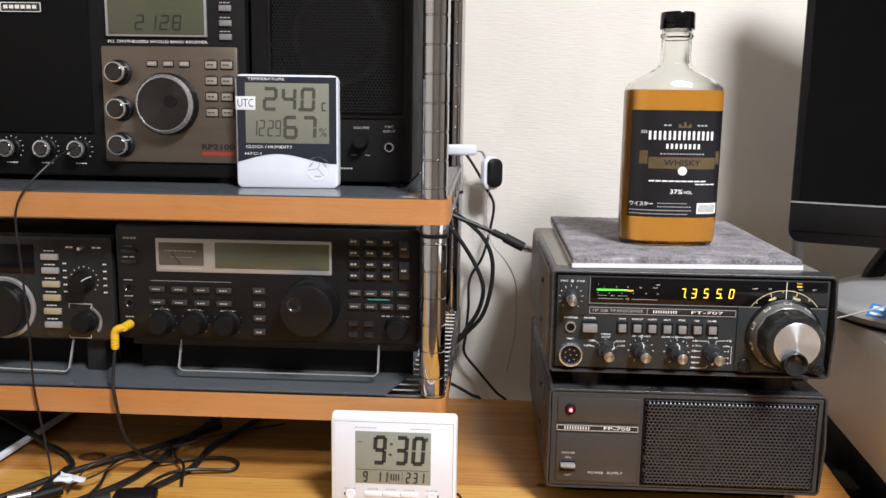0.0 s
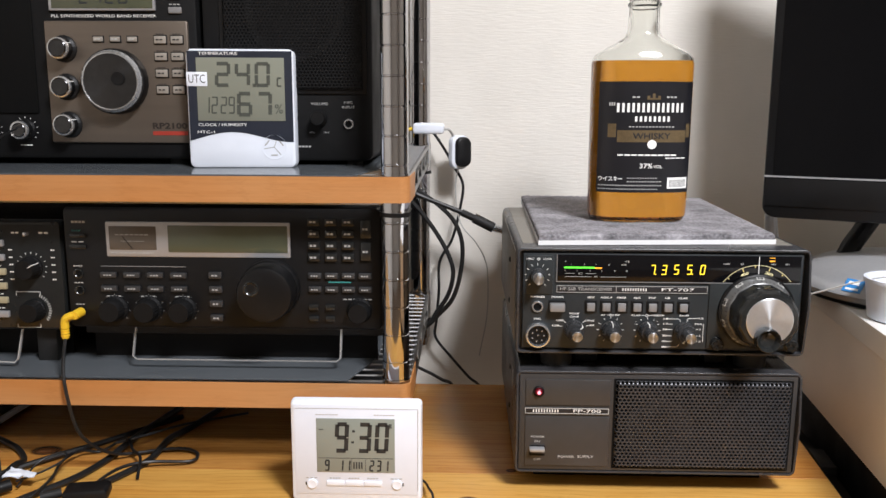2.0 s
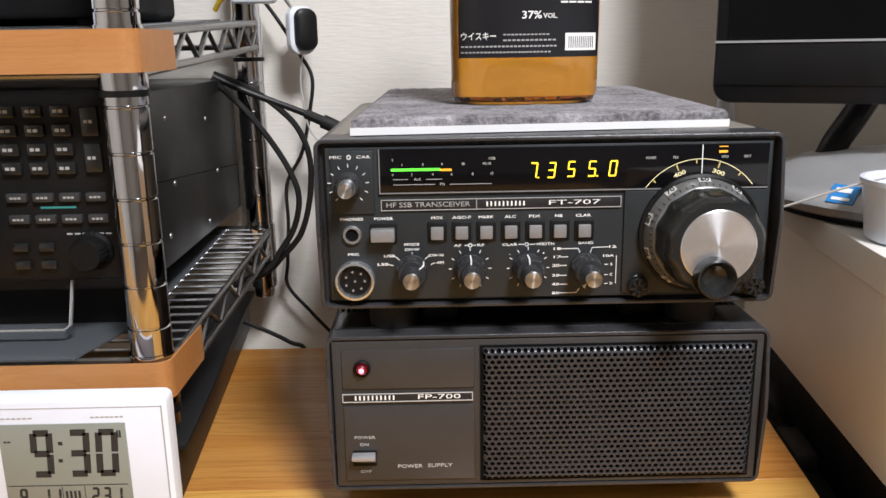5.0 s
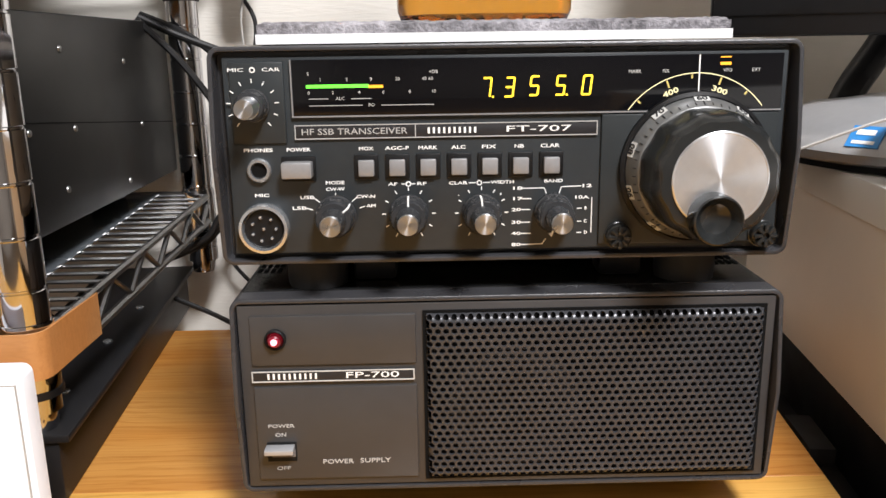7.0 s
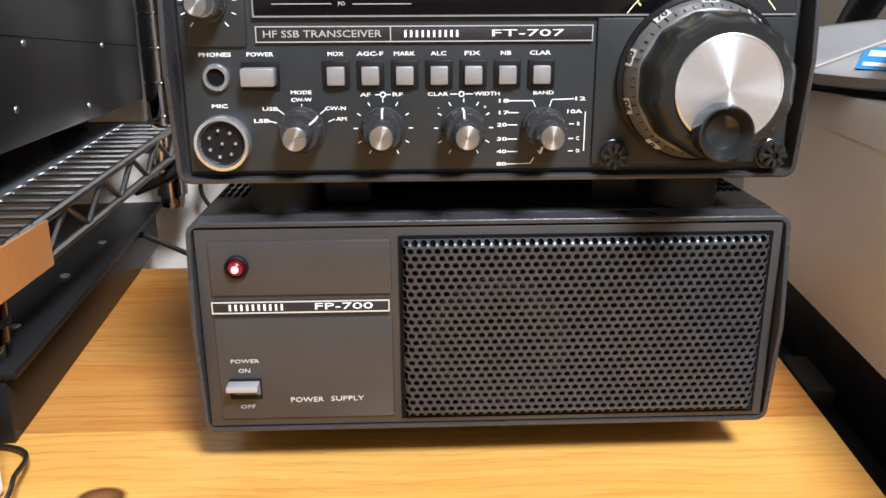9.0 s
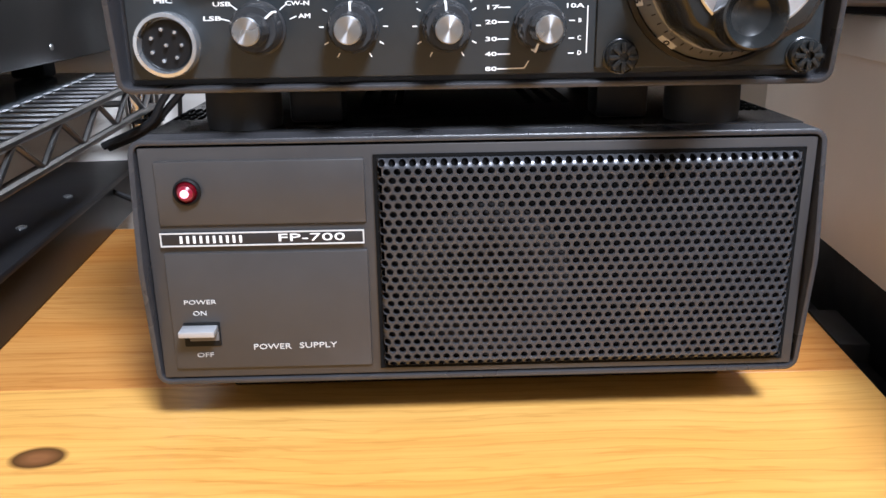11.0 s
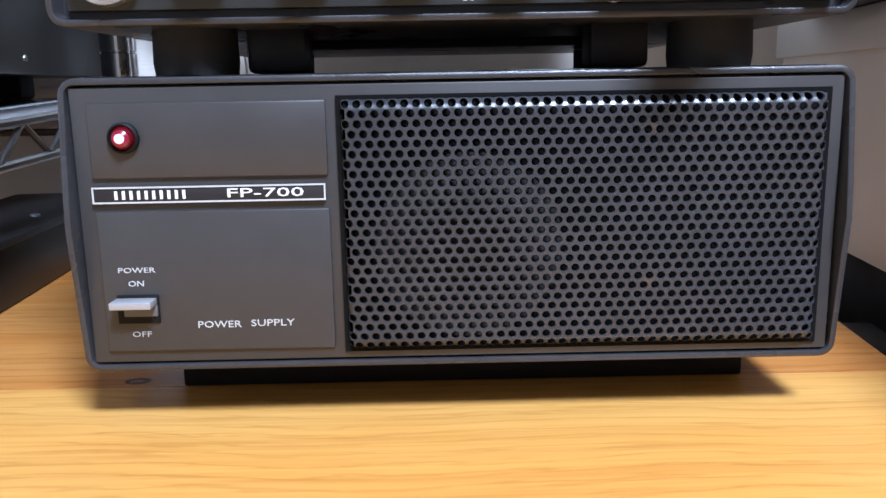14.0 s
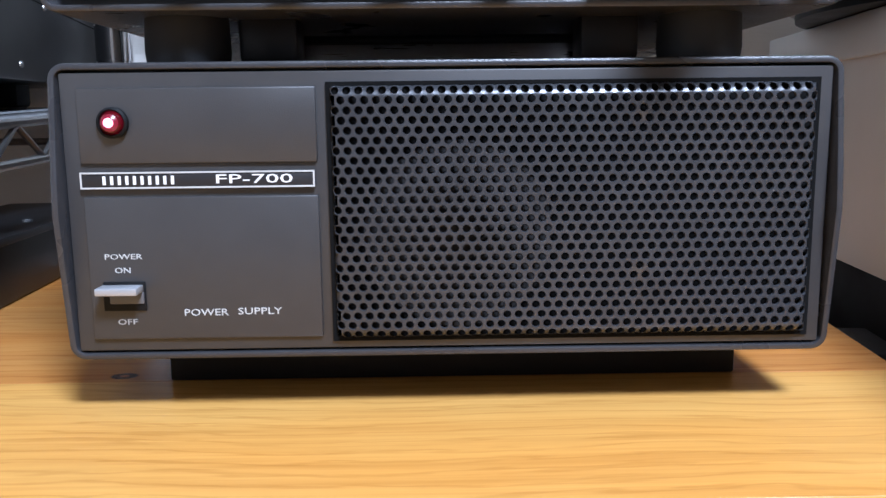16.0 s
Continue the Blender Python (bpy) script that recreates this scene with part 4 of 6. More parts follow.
for s, a in (("60", 0), ("50", 36), ("70", -36), ("80", -72), ("90", -108), ("0", -144), ("40", 72), ("30", 108)):
    part("dial_tab", on_skirt(box(-0.0032, 0.0032, -0.0001, 0.0001, -0.0002, 0.0036), a), M_PALEINK, tk, "", 0)
    t = moved(letters(s, 0.0030, 0.0046 if len(s) > 1 else 0), Matrix.Translation((0, -0.0002, 0.0017)))
    part("lettering", on_skirt(t, a), M_BLACKINK, tk, "", 0)
for x, z in ((0.2352, 0.8302), (0.2985, 0.8298)):
    push_knob(trx, x, FY - 0.001, z, 0.0060, 0.0050, M_KNOB, None, 0.5, 0, name="small_screw_knob")
    for k in range(8):
        part("flute", moved(box(-0.0008, 0.0008, -0.0066, -0.0055, 0.0014, 0.0050, 0.0003), Matrix.Translation((x, FY - 0.001, z)) @ Matrix.Rotation(radians(45 * k), 4, "Y")), M_KNOB, trx)
for y, z in ((0.80, 0.886), (0.80, 0.846)):
    part("side_screw", moved(lathe([(0.0028, 0), (0.0024, 0.0010), (0.001, 0.0014)], (0, 0, 0), 12), Matrix.Translation((0.0622, y, z)) @ Matrix.Rotation(radians(-90), 4, "Z")), M_BLACK, trx)
    part("side_screw", moved(lathe([(0.0028, 0), (0.0024, 0.0010), (0.001, 0.0014)], (0, 0, 0), 12), Matrix.Translation((0.0642, y, z - 0.107)) @ Matrix.Rotation(radians(-90), 4, "Z")), M_BLACK, psu)
for fx in (0.1010, 0.2725):
    part("front_foot", lathe([(0.0135, 0), (0.014, 0.004), (0.0135, 0.0185)], (fx, 0.735, 0.8051), 32, axis="up"), M_RUBBER, trx)
    part("rear_foot", lathe([(0.009, 0), (0.009, 0.0185)], (fx, 0.95, 0.8051), 24, axis="up"), M_RUBBER, trx)
part("bail", tube([(0.1275, 0.74, 0.8205), (0.1275, 0.775, 0.8165), (0.2425, 0.775, 0.8165), (0.2425, 0.74, 0.8205)], 0.0018, 8, smooth=False), M_BLACK, trx)
for hx in (0.1275, 0.2425):
    part("bail_hinge", box(hx - 0.010, hx + 0.010, 0.735, 0.752, 0.8055, 0.8225, 0.002), M_BLACK, trx)
part("antenna_socket", lathe([(0.007, 0), (0.007, 0.006)], (0.075, 0.995, 0.893), 24), M_NICKEL, trx)

# ---- pad and bottle ----
pad = thing("felt_pad", (0.187, 0.87, 0.9131), "grey felt mat with a white backing on the transceiver", "mat")


def slab(corners, z0, z1, cuts=1, rough=0.0):
    bm = bmesh.new()
    q = [Vector((x, y, 0)) for x, y in corners]
    g = [[None] * (cuts + 1) for _ in range(cuts + 1)]
    for i in range(cuts + 1):
        for j in range(cuts + 1):
            u, v = i / cuts, j / cuts
            p = (q[0] * (1 - u) + q[1] * u) * (1 - v) + (q[3] * (1 - u) + q[2] * u) * v
            border = i in (0, cuts) or j in (0, cuts)
            w = rough * (noise.noise(p * 260) + 0.6 * noise.noise(p * 700))
            if border and rough:
                p = p + Vector((noise.noise(p * 500), noise.noise(p * 500 + Vector((9, 0, 0))), 0)) * 0.0007
            g[i][j] = bm.verts.new((p.x, p.y, z1 + w - (0.0012 if border and rough else 0)))
    for i in range(cuts):
        for j in range(cuts):
            bm.faces.new((g[i][j], g[i + 1][j], g[i + 1][j + 1], g[i][j + 1]))
    ring = [g[i][0] for i in range(cuts)] + [g[cuts][j] for j in range(cuts)] + [g[i][cuts] for i in range(cuts, 0, -1)] + [g[0][j] for j in range(cuts, 0, -1)]
    low = [bm.verts.new((v.co.x, v.co.y, z0)) for v in ring]
    for i in range(len(ring)):
        j = (i + 1) % len(ring)
        bm.faces.new((ring[j], ring[i], low[i], low[j]))
    bm.faces.new(low[::-1])
    bmesh.ops.recalc_face_normals(bm, faces=bm.faces[:])
    return bm


PADQ = [(0.0815, 0.722), (0.2895, 0.738), (0.303, 1.02), (0.087, 1.035)]
part("backing", slab(PADQ, 0.9132, 0.9172), M_FELTW, pad, "white backing board", 0)
part("felt", slab([(x + (0.0006 if x < 0.2 else -0.0006), y + 0.0004) for x, y in PADQ], 0.9172, 0.9222, 110, 0.0007), M_FELT, pad, "grey felt", 60)

BX, BY, BZ, BROT = 0.1850, 0.826, 0.9222, 1
bottle = thing("whisky_bottle", (BX, BY, BZ), "flat clear whisky bottle with amber contents and a black label", "bottle")


def flask(a, b, z, p, n=56):
    """One ring of the flat bottle: a squared oval with half widths a and b."""
    out = []
    for i in range(n):
        t = 2 * math.pi * i / n
        c, s = math.cos(t), math.sin(t)
        out.append((BX + a * math.copysign(abs(c) ** (2 / p), c), BY + b * math.copysign(abs(s) ** (2 / p), s), BZ + z))
    return out


OUT = [(0.036, 0.019, 0.0, 2.7), (0.0430, 0.0250, 0.002, 2.7), (0.0450, 0.0275, 0.007, 2.7), (0.0455, 0.0285, 0.05, 2.7), (0.0457, 0.0285, 0.148, 2.7), (0.0450, 0.0280, 0.153, 2.6), (0.0425, 0.0262, 0.157, 2.5),
       (0.0340, 0.0243, 0.1625, 2.5), (0.0245, 0.0206, 0.1675, 2.3), (0.0172, 0.0163, 0.1725, 2.1), (0.0143, 0.0142, 0.178, 2.0), (0.0136, 0.0136, 0.197, 2.0), (0.0136, 0.0136, 0.2000, 2.0), (0.0150, 0.0150, 0.2015, 2.0), (0.0150, 0.0150, 0.2035, 2.0), (0.0136, 0.0136, 0.205, 2.0), (0.0136, 0.0136, 0.223, 2.0)]
INN = [(0.034, 0.017, 0.0028, 2.6), (0.0412, 0.0238, 0.0055, 2.7), (0.0430, 0.0260, 0.05, 2.7), (0.0432, 0.0260, 0.148, 2.7), (0.0424, 0.0254, 0.153, 2.6), (0.0398, 0.0236, 0.157, 2.5), (0.0313, 0.0217, 0.1620, 2.5), (0.0218, 0.0180, 0.1670, 2.3), (0.0146, 0.0137, 0.1722, 2.1), (0.0117, 0.0116, 0.178, 2.0), (0.0110, 0.0110, 0.221, 2.0)]
glass = loft([flask(a, b, z, p) for a, b, z, p in OUT])
inner = loft([flask(a, b, z, p) for a, b, z, p in INN])
bmesh.ops.reverse_faces(inner, faces=inner.faces[:])
part("glass", merge(glass, inner), M_GLASS, bottle, "clear glass", 40)
LIQ = [(0.0342, 0.0172, 0.0026, 2.6), (0.0414, 0.0240, 0.0053, 2.7), (0.0433, 0.0263, 0.05, 2.7), (0.0435, 0.0263, 0.148, 2.7), (0.0433, 0.0262, 0.1505, 2.65)]
part("whisky", loft([flask(a, b, z, p) for a, b, z, p in LIQ]), M_WHISKY, bottle, "amber whisky, filled to the shoulder", 40)
part("cap", lathe([(0.0154, 0.2085), (0.0159, 0.2095), (0.0159, 0.2130), (0.0153, 0.2136), (0.0159, 0.2144), (0.0159, 0.2150), (0.0157, 0.2160), (0.0157, 0.2225), (0.0150, 0.2245), (0.012, 0.225)], (BX, BY, BZ), 96, 48, 0.012, axis="up"), M_GLOSS, bottle, "black ribbed screw cap")


def wrap(bm, extra):
    """Lays a flat sheet (x across, z up) onto the bottle's front."""
    for v in bm.verts:
        u = min(1, abs(v.co.x / 0.0460))
        yy = 0.0287 * max(0, 1 - u ** 2.7) ** (1 / 2.7)
        v.co = Vector((BX + v.co.x, BY - yy - extra + v.co.y, BZ + v.co.z))
    return bm


def sheet(x0, x1, z0, z1, extra, nx=28):
    bm = bmesh.new()
    rows = [[bm.verts.new((x0 + (x1 - x0) * i / nx, 0, z)) for i in range(nx + 1)] for z in (z0, z1)]
    for i in range(nx):
        bm.faces.new((rows[0][i], rows[0][i + 1], rows[1][i + 1], rows[1][i]))
    return wrap(bm, extra)


lab = part("label", sheet(-0.0412, 0.0428, 0.0290, 0.1315, 0.0004, 40), M_LABEL, bottle, "black paper label with white and gold print")


def on_label(text, x, z, h, width, material, weight=0.02):
    part("lettering", wrap(moved(letters(text, h, width, weight=weight), Matrix.Translation((x, 0, z))), 0.0007), material, lab, "", 0)


def label_bars(n, x0, x1, z0, z1, material=None, fill=0.72):
    w = (x1 - x0) / n
    part("caption", merge(*[sheet(x0 + i * w, x0 + (i + fill) * w, z0, z1, 0.0006, 3) for i in range(n)]), material or M_WHITEINK, lab, "", 0)["kind"] = "stuff"


label_bars(14, -0.0265, 0.0350, 0.1035, 0.1118, None, 0.5)
label_bars(8, -0.0105, 0.0225, 0.0950, 0.0998, None, 0.5)
label_bars(14, -0.0155, 0.0260, 0.0896, 0.0908, M_GREYINK, 0.6)
label_bars(3, -0.0330, -0.0275, 0.1095, 0.1125, M_GREYINK)
label_bars(2, -0.0135, -0.0060, 0.1165, 0.1180, M_GREYINK)
label_bars(3, 0.0170, 0.0270, 0.1165, 0.1180, M_GREYINK)
part("crown", sheet(-0.0005, 0.0115, 0.1150, 0.1165, 0.0006, 4), M_GOLDINK, lab, "", 0)
for cx in (0.0008, 0.0055, 0.0102):
    part("crown_point", sheet(cx - 0.0012, cx + 0.0012, 0.1165, 0.1205 if cx == 0.0055 else 0.1185, 0.0006, 2), M_GOLDINK, lab, "", 0)
part("ribbon", sheet(-0.0255, 0.0365, 0.0760, 0.0870, 0.0005, 16), M_GOLDINK, lab, "gold ribbon", 0)
part("ribbon_tail", sheet(-0.0335, -0.0265, 0.0805, 0.0930, 0.0005, 4), M_GOLDINK, lab, "", 0)
part("ribbon_tail", sheet(0.0370, 0.0410, 0.0805, 0.0930, 0.0005, 4), M_GOLDINK, lab, "", 0)
on_label("WHISKY", 0.0050, 0.0815, 0.0054, 0.034, M_BLACKINK)
seal = bmesh.new()
bmesh.ops.create_circle(seal, cap_ends=True, segments=20, radius=0.0042, matrix=Matrix.Translation((0.0055, 0, 0.0740)) @ Matrix.Rotation(radians(90), 4, "X"))
part("seal", wrap(seal, 0.0008), M_WHITEINK, lab, "", 0)
label_bars(9, -0.0245, 0.0290, 0.0635, 0.0648, None, 0.85)
label_bars(4, 0.0180, 0.0380, 0.0608, 0.0618, None, 0.85)
on_label("37%", 0.0010, 0.0538, 0.0044, 0.0115, M_WHITEINK)
on_label("VOL.", 0.0120, 0.0533, 0.0028, 0.0085, M_WHITEINK)
on_label("ウイスキー", -0.0298, 0.0415, 0.0036, 0.0200, M_WHITEINK)
label_bars(12, -0.0155, 0.0120, 0.0422, 0.0430, M_GREYINK)
label_bars(12, -0.0155, 0.0160, 0.0388, 0.0398, M_GREYINK)
label_bars(24, -0.0398, 0.0165, 0.0352, 0.0362, M_GREYINK)
label_bars(24, -0.0398, 0.0130, 0.0318, 0.0327, M_GREYINK)
part("barcode_field", sheet(0.0210, 0.0408, 0.0328, 0.0432, 0.0006, 8), M_WHITEINK, lab, "", 0)
label_bars(13, 0.0230, 0.0395, 0.0342, 0.0412, M_BLACKINK, 0.45)
bottle.scale = (1.04, 1.0, 1.0)
turn_root(bottle, BROT)

# ---- wire rack ----
rack = thing("wire_rack", (-0.5, 0.9, 0.7292), "chrome wire rack with wood print tape along its shelves", "rack")
PX, PY0, PY1, RL = -0.0438, 0.746, 1.040, -1.05


def post(x, y):
    prof = [(0.0085, 0.0), (0.0095, 0.004), (0.0095, 0.009), (0.0122, 0.010)]
    z = 0.021
    while z < 0.72:
        prof += [(0.0122, z), (0.0114, z + 0.0006), (0.0114, z + 0.0014), (0.0122, z + 0.002)]
        z += 0.0254
    prof.append((0.0122, 0.74))
    return lathe(prof, (x, y, 0.7292), 28, axis="up")


for x, y in ((PX, PY0), (PX + 0.006, PY1), (RL, PY0), (RL, PY1)):
    part("post", post(x, y), M_CHROME, rack, "", 20)


def wires_shelf(z):
    """One wire shelf: trussed edge rails and cross wires; z is the height of its cross wires."""
    x1 = PX + 0.0110
    up = RISE
    frame_ = merge(*[tube([(RL, y, z - dz + (up if y > 0.9 else 0)), (x1, y, z - dz + (up if y > 0.9 else 0))], 0.0026, 8, smooth=False) for y in (PY0 - 0.004, PY1 + 0.004) for dz in (0.001, 0.0215)],
                   *[tube([(x, PY0, z - dz), (x + (0.004 if x > -0.5 else 0), PY1, z - dz + up)], 0.0026, 8, smooth=False) for x in (x1, RL - 0.015) for dz in (0.001, 0.0215)])
    sh = part("shelf_frame", frame_, M_STEEL, rack)
    n = 11
    zig = [(x1 + 0.004 * i / n, PY0 + (PY1 - PY0) * i / n, z + up * i / n - (0.002 if i % 2 else 0.0205)) for i in range(n + 1)]
    part("truss_wire", tube(zig, 0.0019, 6, smooth=False), M_STEEL, sh)
    w = finish(tube([(RL, 0, 0), (x1 + 0.002, 0, 0)], 0.0013, 6, smooth=False), "cross_wire", M_STEEL)
    for i in range(20):
        o = new("cross_wire", w)
        o.parent = sh
        o.location = Vector((0, PY0 + 0.010 + (PY1 - PY0 - 0.02) * i / 19, z + 0.0005 + up * (i + 0.7) / 20.4)) - rack.location
    for x in (-0.35, -0.7):
        part("support_wire", tube([(x, PY0, z - 0.004), (x, PY1, z - 0.004 + up)], 0.0026, 8, smooth=False), M_STEEL, sh)
    for x, y in ((PX, PY0), (PX + 0.006, PY1), (RL, PY0), (RL, PY1)):
        part("collar", lathe([(0.0124, -0.030), (0.0131, -0.030), (0.0133, -0.026), (0.0133, 0.000), (0.0131, 0.004), (0.0124, 0.004)], (x, y, z + (up if y > 0.9 else 0)), 32, axis="up"), M_CHROME, sh, "", 20)
        part("sleeve", lathe([(0.0124, -0.034), (0.0138, -0.034), (0.0138, -0.0305), (0.0124, -0.0305)], (x, y, z + (up if y > 0.9 else 0)), 28, axis="up"), M_BLACK, sh)
    return sh


Z_LO, Z_UP, RISE = 0.7815, 0.9685, 0.0135


def band(z0, z1, end):
    """Tape along the front edge, round the corner and a little way along the side."""
    x1, y0, r = -0.0295, 0.7300, 0.010
    path = [(RL - 0.02, y0), (x1 - r, y0)] + [(x1 - r + r * math.sin(radians(a)), y0 + r - r * math.cos(radians(a))) for a in range(15, 91, 15)] + [(x1 + 0.0005, end)]
    bm = bmesh.new()
    rows = []
    for i, (x, y) in enumerate(path):
        a, b = path[max(i - 1, 0)], path[min(i + 1, len(path) - 1)]
        d = Vector((b[0] - a[0], b[1] - a[1])).normalized()
        nx, ny = d.y, -d.x
        rows.append([bm.verts.new(p) for p in ((x, y, z0), (x, y, z1), (x - nx * 0.0013, y - ny * 0.0013, z1), (x - nx * 0.0013, y - ny * 0.0013, z0))])
    for a, b in zip(rows, rows[1:]):
        for k in range(4):
            bm.faces.new((a[k], a[(k + 1) % 4], b[(k + 1) % 4], b[k]))
    bm.faces.new(rows[0])
    bm.faces.new(rows[-1][::-1])
    bmesh.ops.recalc_face_normals(bm, faces=bm.faces[:])
    return bm


for z, z0, z1, end in ((Z_LO, 0.7595, 0.7832, 0.798), (Z_UP, 0.9475, 0.9703, 0.795)):
    s = wires_shelf(z)
    part("edge_tape", band(z0, z1, end), M_BAND, s, "wood print edge tape")


def liner(z, cut):
    bm = bmesh.new()
    pts = [(RL + 0.02, 0.738), (cut, 0.738), (cut + 0.022, 0.80), (cut + 0.022, 1.03), (RL + 0.02, 1.03)]
    lo_ = [bm.verts.new((x, y, z + RISE * (y - PY0) / (PY1 - PY0))) for x, y in pts]
    hi_ = [bm.verts.new((x, y, z + 0.0012 + RISE * (y - PY0) / (PY1 - PY0))) for x, y in pts]
    bm.faces.new(lo_[::-1])
    bm.faces.new(hi_)
    for i in range(len(pts)):
        j = (i + 1) % len(pts)
        bm.faces.new((lo_[i], lo_[j], hi_[j], hi_[i]))
    return bm


solo("shelf_liner", liner(Z_LO + 0.0017, -0.088), M_GREYSHEET, "smooth grey plastic liner on the lower wire shelf", "shelf liner", "liners of the rack", smooth=0)
solo("shelf_liner", liner(Z_UP + 0.0017, -0.080), M_GREYSHEET, "smooth grey plastic liner on the upper wire shelf", "shelf liner", "liners of the rack", smooth=0)
T_LO, T_UP = Z_LO + 0.003, Z_UP + 0.004

# ---- black box under the rack ----
bb = thing("low_black_box", (-0.09, 0.88, DESK), "low satin black box on the desk bearing the rack", "box")
part("body", box(-0.098, -0.0315, 0.7385, 1.055, DESK + 0.0005, 0.7245, 0.001), M_BOX, bb)
part("lid", box(-0.100, -0.0255, 0.7365, 1.057, 0.7245, 0.7290, 0.001), M_BOX, bb)
for i, (x, y) in enumerate(((-0.045, 0.79), (-0.045, 0.87), (-0.042, 0.94))):
    part("screw", lathe([(0.003, 0), (0.003, 0.001), (0.0015, 0.0016)], (x, y, 0.7289), 12, axis="up"), M_NICKEL, bb)
turn_root(bb, 4.6, (-0.026, 0.735, DESK))
copy_thing(bb, Matrix.Translation((-0.96, 0.05, 0)) @ bb.matrix_basis)

# ---- wide communications receiver ----
rcv = thing("communications_receiver", (-0.206, 0.88, T_LO), "wide black communications receiver raised on its bail", "radio")
IY = 0.766


part("front_bezel", soft_front(-0.3545, -0.0575, 0.8230, 0.9385, IY, IY + 0.022, 0.006), M_BLACK, rcv)
part("case", box(-0.3505, -0.0600, IY + 0.022, 1.065, 0.8115, 0.9330, 0.0015), M_RCVSIDE, rcv)
for y, z in ((0.86, 0.913), (0.962, 0.904), (0.869, 0.866), (0.987, 0.858), (0.849, 0.832), (0.951, 0.821), (0.81, 0.869)):
    part("case_screw", moved(lathe([(0.0022, 0), (0.0019, 0.0008), (0.001, 0.0011)], (0, 0, 0), 12), Matrix.Translation((-0.0600, y, z)) @ Matrix.Rotation(radians(90), 4, "Z")), M_STEEL, rcv)
seam = box(-0.0602, -0.0596, 0.792, 1.063, 0.8742, 0.8748)
for v in seam.verts:
    v.co.z -= 0.085 * (v.co.y - 0.81)
part("case_seam", seam, M_CLOTH, rcv)
dw = part("display_window", box(-0.3145, -0.1425, IY - 0.0012, IY + 0.002, 0.8915, 0.9248, 0.0015), M_GREYMET, rcv, "grey display surround")
mt = part("meter", box(-0.3110, -0.2670, IY - 0.0018, IY, 0.8985, 0.9205, 0.0005), M_METER, dw, "brown-grey meter face")
bars(mt, 7, -0.305, -0.273, 0.9122, 0.9130, IY - 0.0019, M_GREYINK)
part("needle", moved(box(-0.0002, 0.0002, -0.0022, -0.0018, 0, 0.015), Matrix.Translation((-0.289, IY, 0.8990)) @ Matrix.Rotation(radians(-38), 4, "Y")), M_MATTE, mt)
line(mt, -0.300, 0.9065, -0.278, 0.9065, IY - 0.0019, 0.0003, M_GREYINK)
bars(dw, 10, -0.3100, -0.2690, 0.8950, 0.8957, IY - 0.0013, M_PALEINK)
part("lcd", box(-0.2560, -0.1450, IY - 0.0018, IY, 0.8965, 0.9215, 0.0005), M_LCDDARK, dw, "unlit olive LCD")
bars(rcv, 4, -0.3460, -0.3325, 0.9230, 0.9250, IY - 0.0002, M_GREYINK)
part("power_key", box(-0.348, -0.333, IY - 0.0022, IY + 0.001, 0.9095, 0.9130, 0.0006), M_KNOB, rcv)
write(rcv, "POWER", -0.3420, IY - 0.0002, 0.9158, 0.0014, 0.0085, M_TEAL)
part("attenuator_key", box(-0.348, -0.333, IY - 0.0022, IY + 0.001, 0.8990, 0.9030, 0.0006), M_KNOB, rcv)
bars(rcv, 2, -0.347, -0.334, 0.9048, 0.9058, IY - 0.0002, M_GREYINK)
for z, nz in ((0.8752, 4), (0.8592, 3), (0.8385, 3)):
    j = part("jack", lathe([(0.0048, 0), (0.0048, 0.0012), (0.0036, 0.0014), (0.0026, 0.0005)], (-0.3425, IY, z), 24), M_KNOB, rcv)
    part("jack_hole", lathe([(0.0024, 0), (0.0024, 0.0008)], (-0.3425, IY, z), 16), M_CLOTH, j)
    bars(rcv, nz, -0.3470, -0.3380, z + 0.0068, z + 0.0078, IY - 0.0002, M_GREYINK)
for r_, z in enumerate((0.8745, 0.8615)):
    for c_ in range(4):
        x = -0.3140 + c_ * 0.0220
        k = part("mode_key", box(x - 0.0075, x + 0.0075, IY - 0.003, IY + 0.001, z - 0.0026, z + 0.0026, 0.0007), M_KEY, rcv)
        bars(k, 3, x - 0.004, x + 0.004, z - 0.0006, z + 0.0006, IY - 0.0031, M_GREYINK)
line(rcv, -0.321, 0.8825, -0.241, 0.8825, IY - 0.0002, 0.0003, M_GREYINK)
for x in (-0.3100, -0.2775, -0.2450):
    push_knob(rcv, x, IY, 0.8420, 0.0118, 0.016, M_MATTE, None, 0.5, 26, skirt=0.0128)
    bars(rcv, 4, x - 0.007, x + 0.007, 0.8535, 0.8545, IY - 0.0002, M_GREYINK)
    ticks(rcv, x, 0.8420, IY - 0.0001, 0.0133, 0.0142, -130, 130, 9, 0.0004, M_GREYINK)
dial = part("tuning_dial", lathe([(0.0275, 0), (0.0275, 0.008), (0.0262, 0.010), (0.0258, 0.027), (0.0245, 0.030), (0.021, 0.0312), (0.0005, 0.0308)], (-0.1615, IY, 0.8632), 72, 60, 0.008), M_BLACK, rcv)
part("finger_dimple", lathe([(0.0072, 0), (0.0072, 0.0016), (0.0062, 0.0018), (0.005, 0.0008), (0.0005, 0.0002)], (-0.1725, IY - 0.0304, 0.8692), 32), M_KNOB, dial)
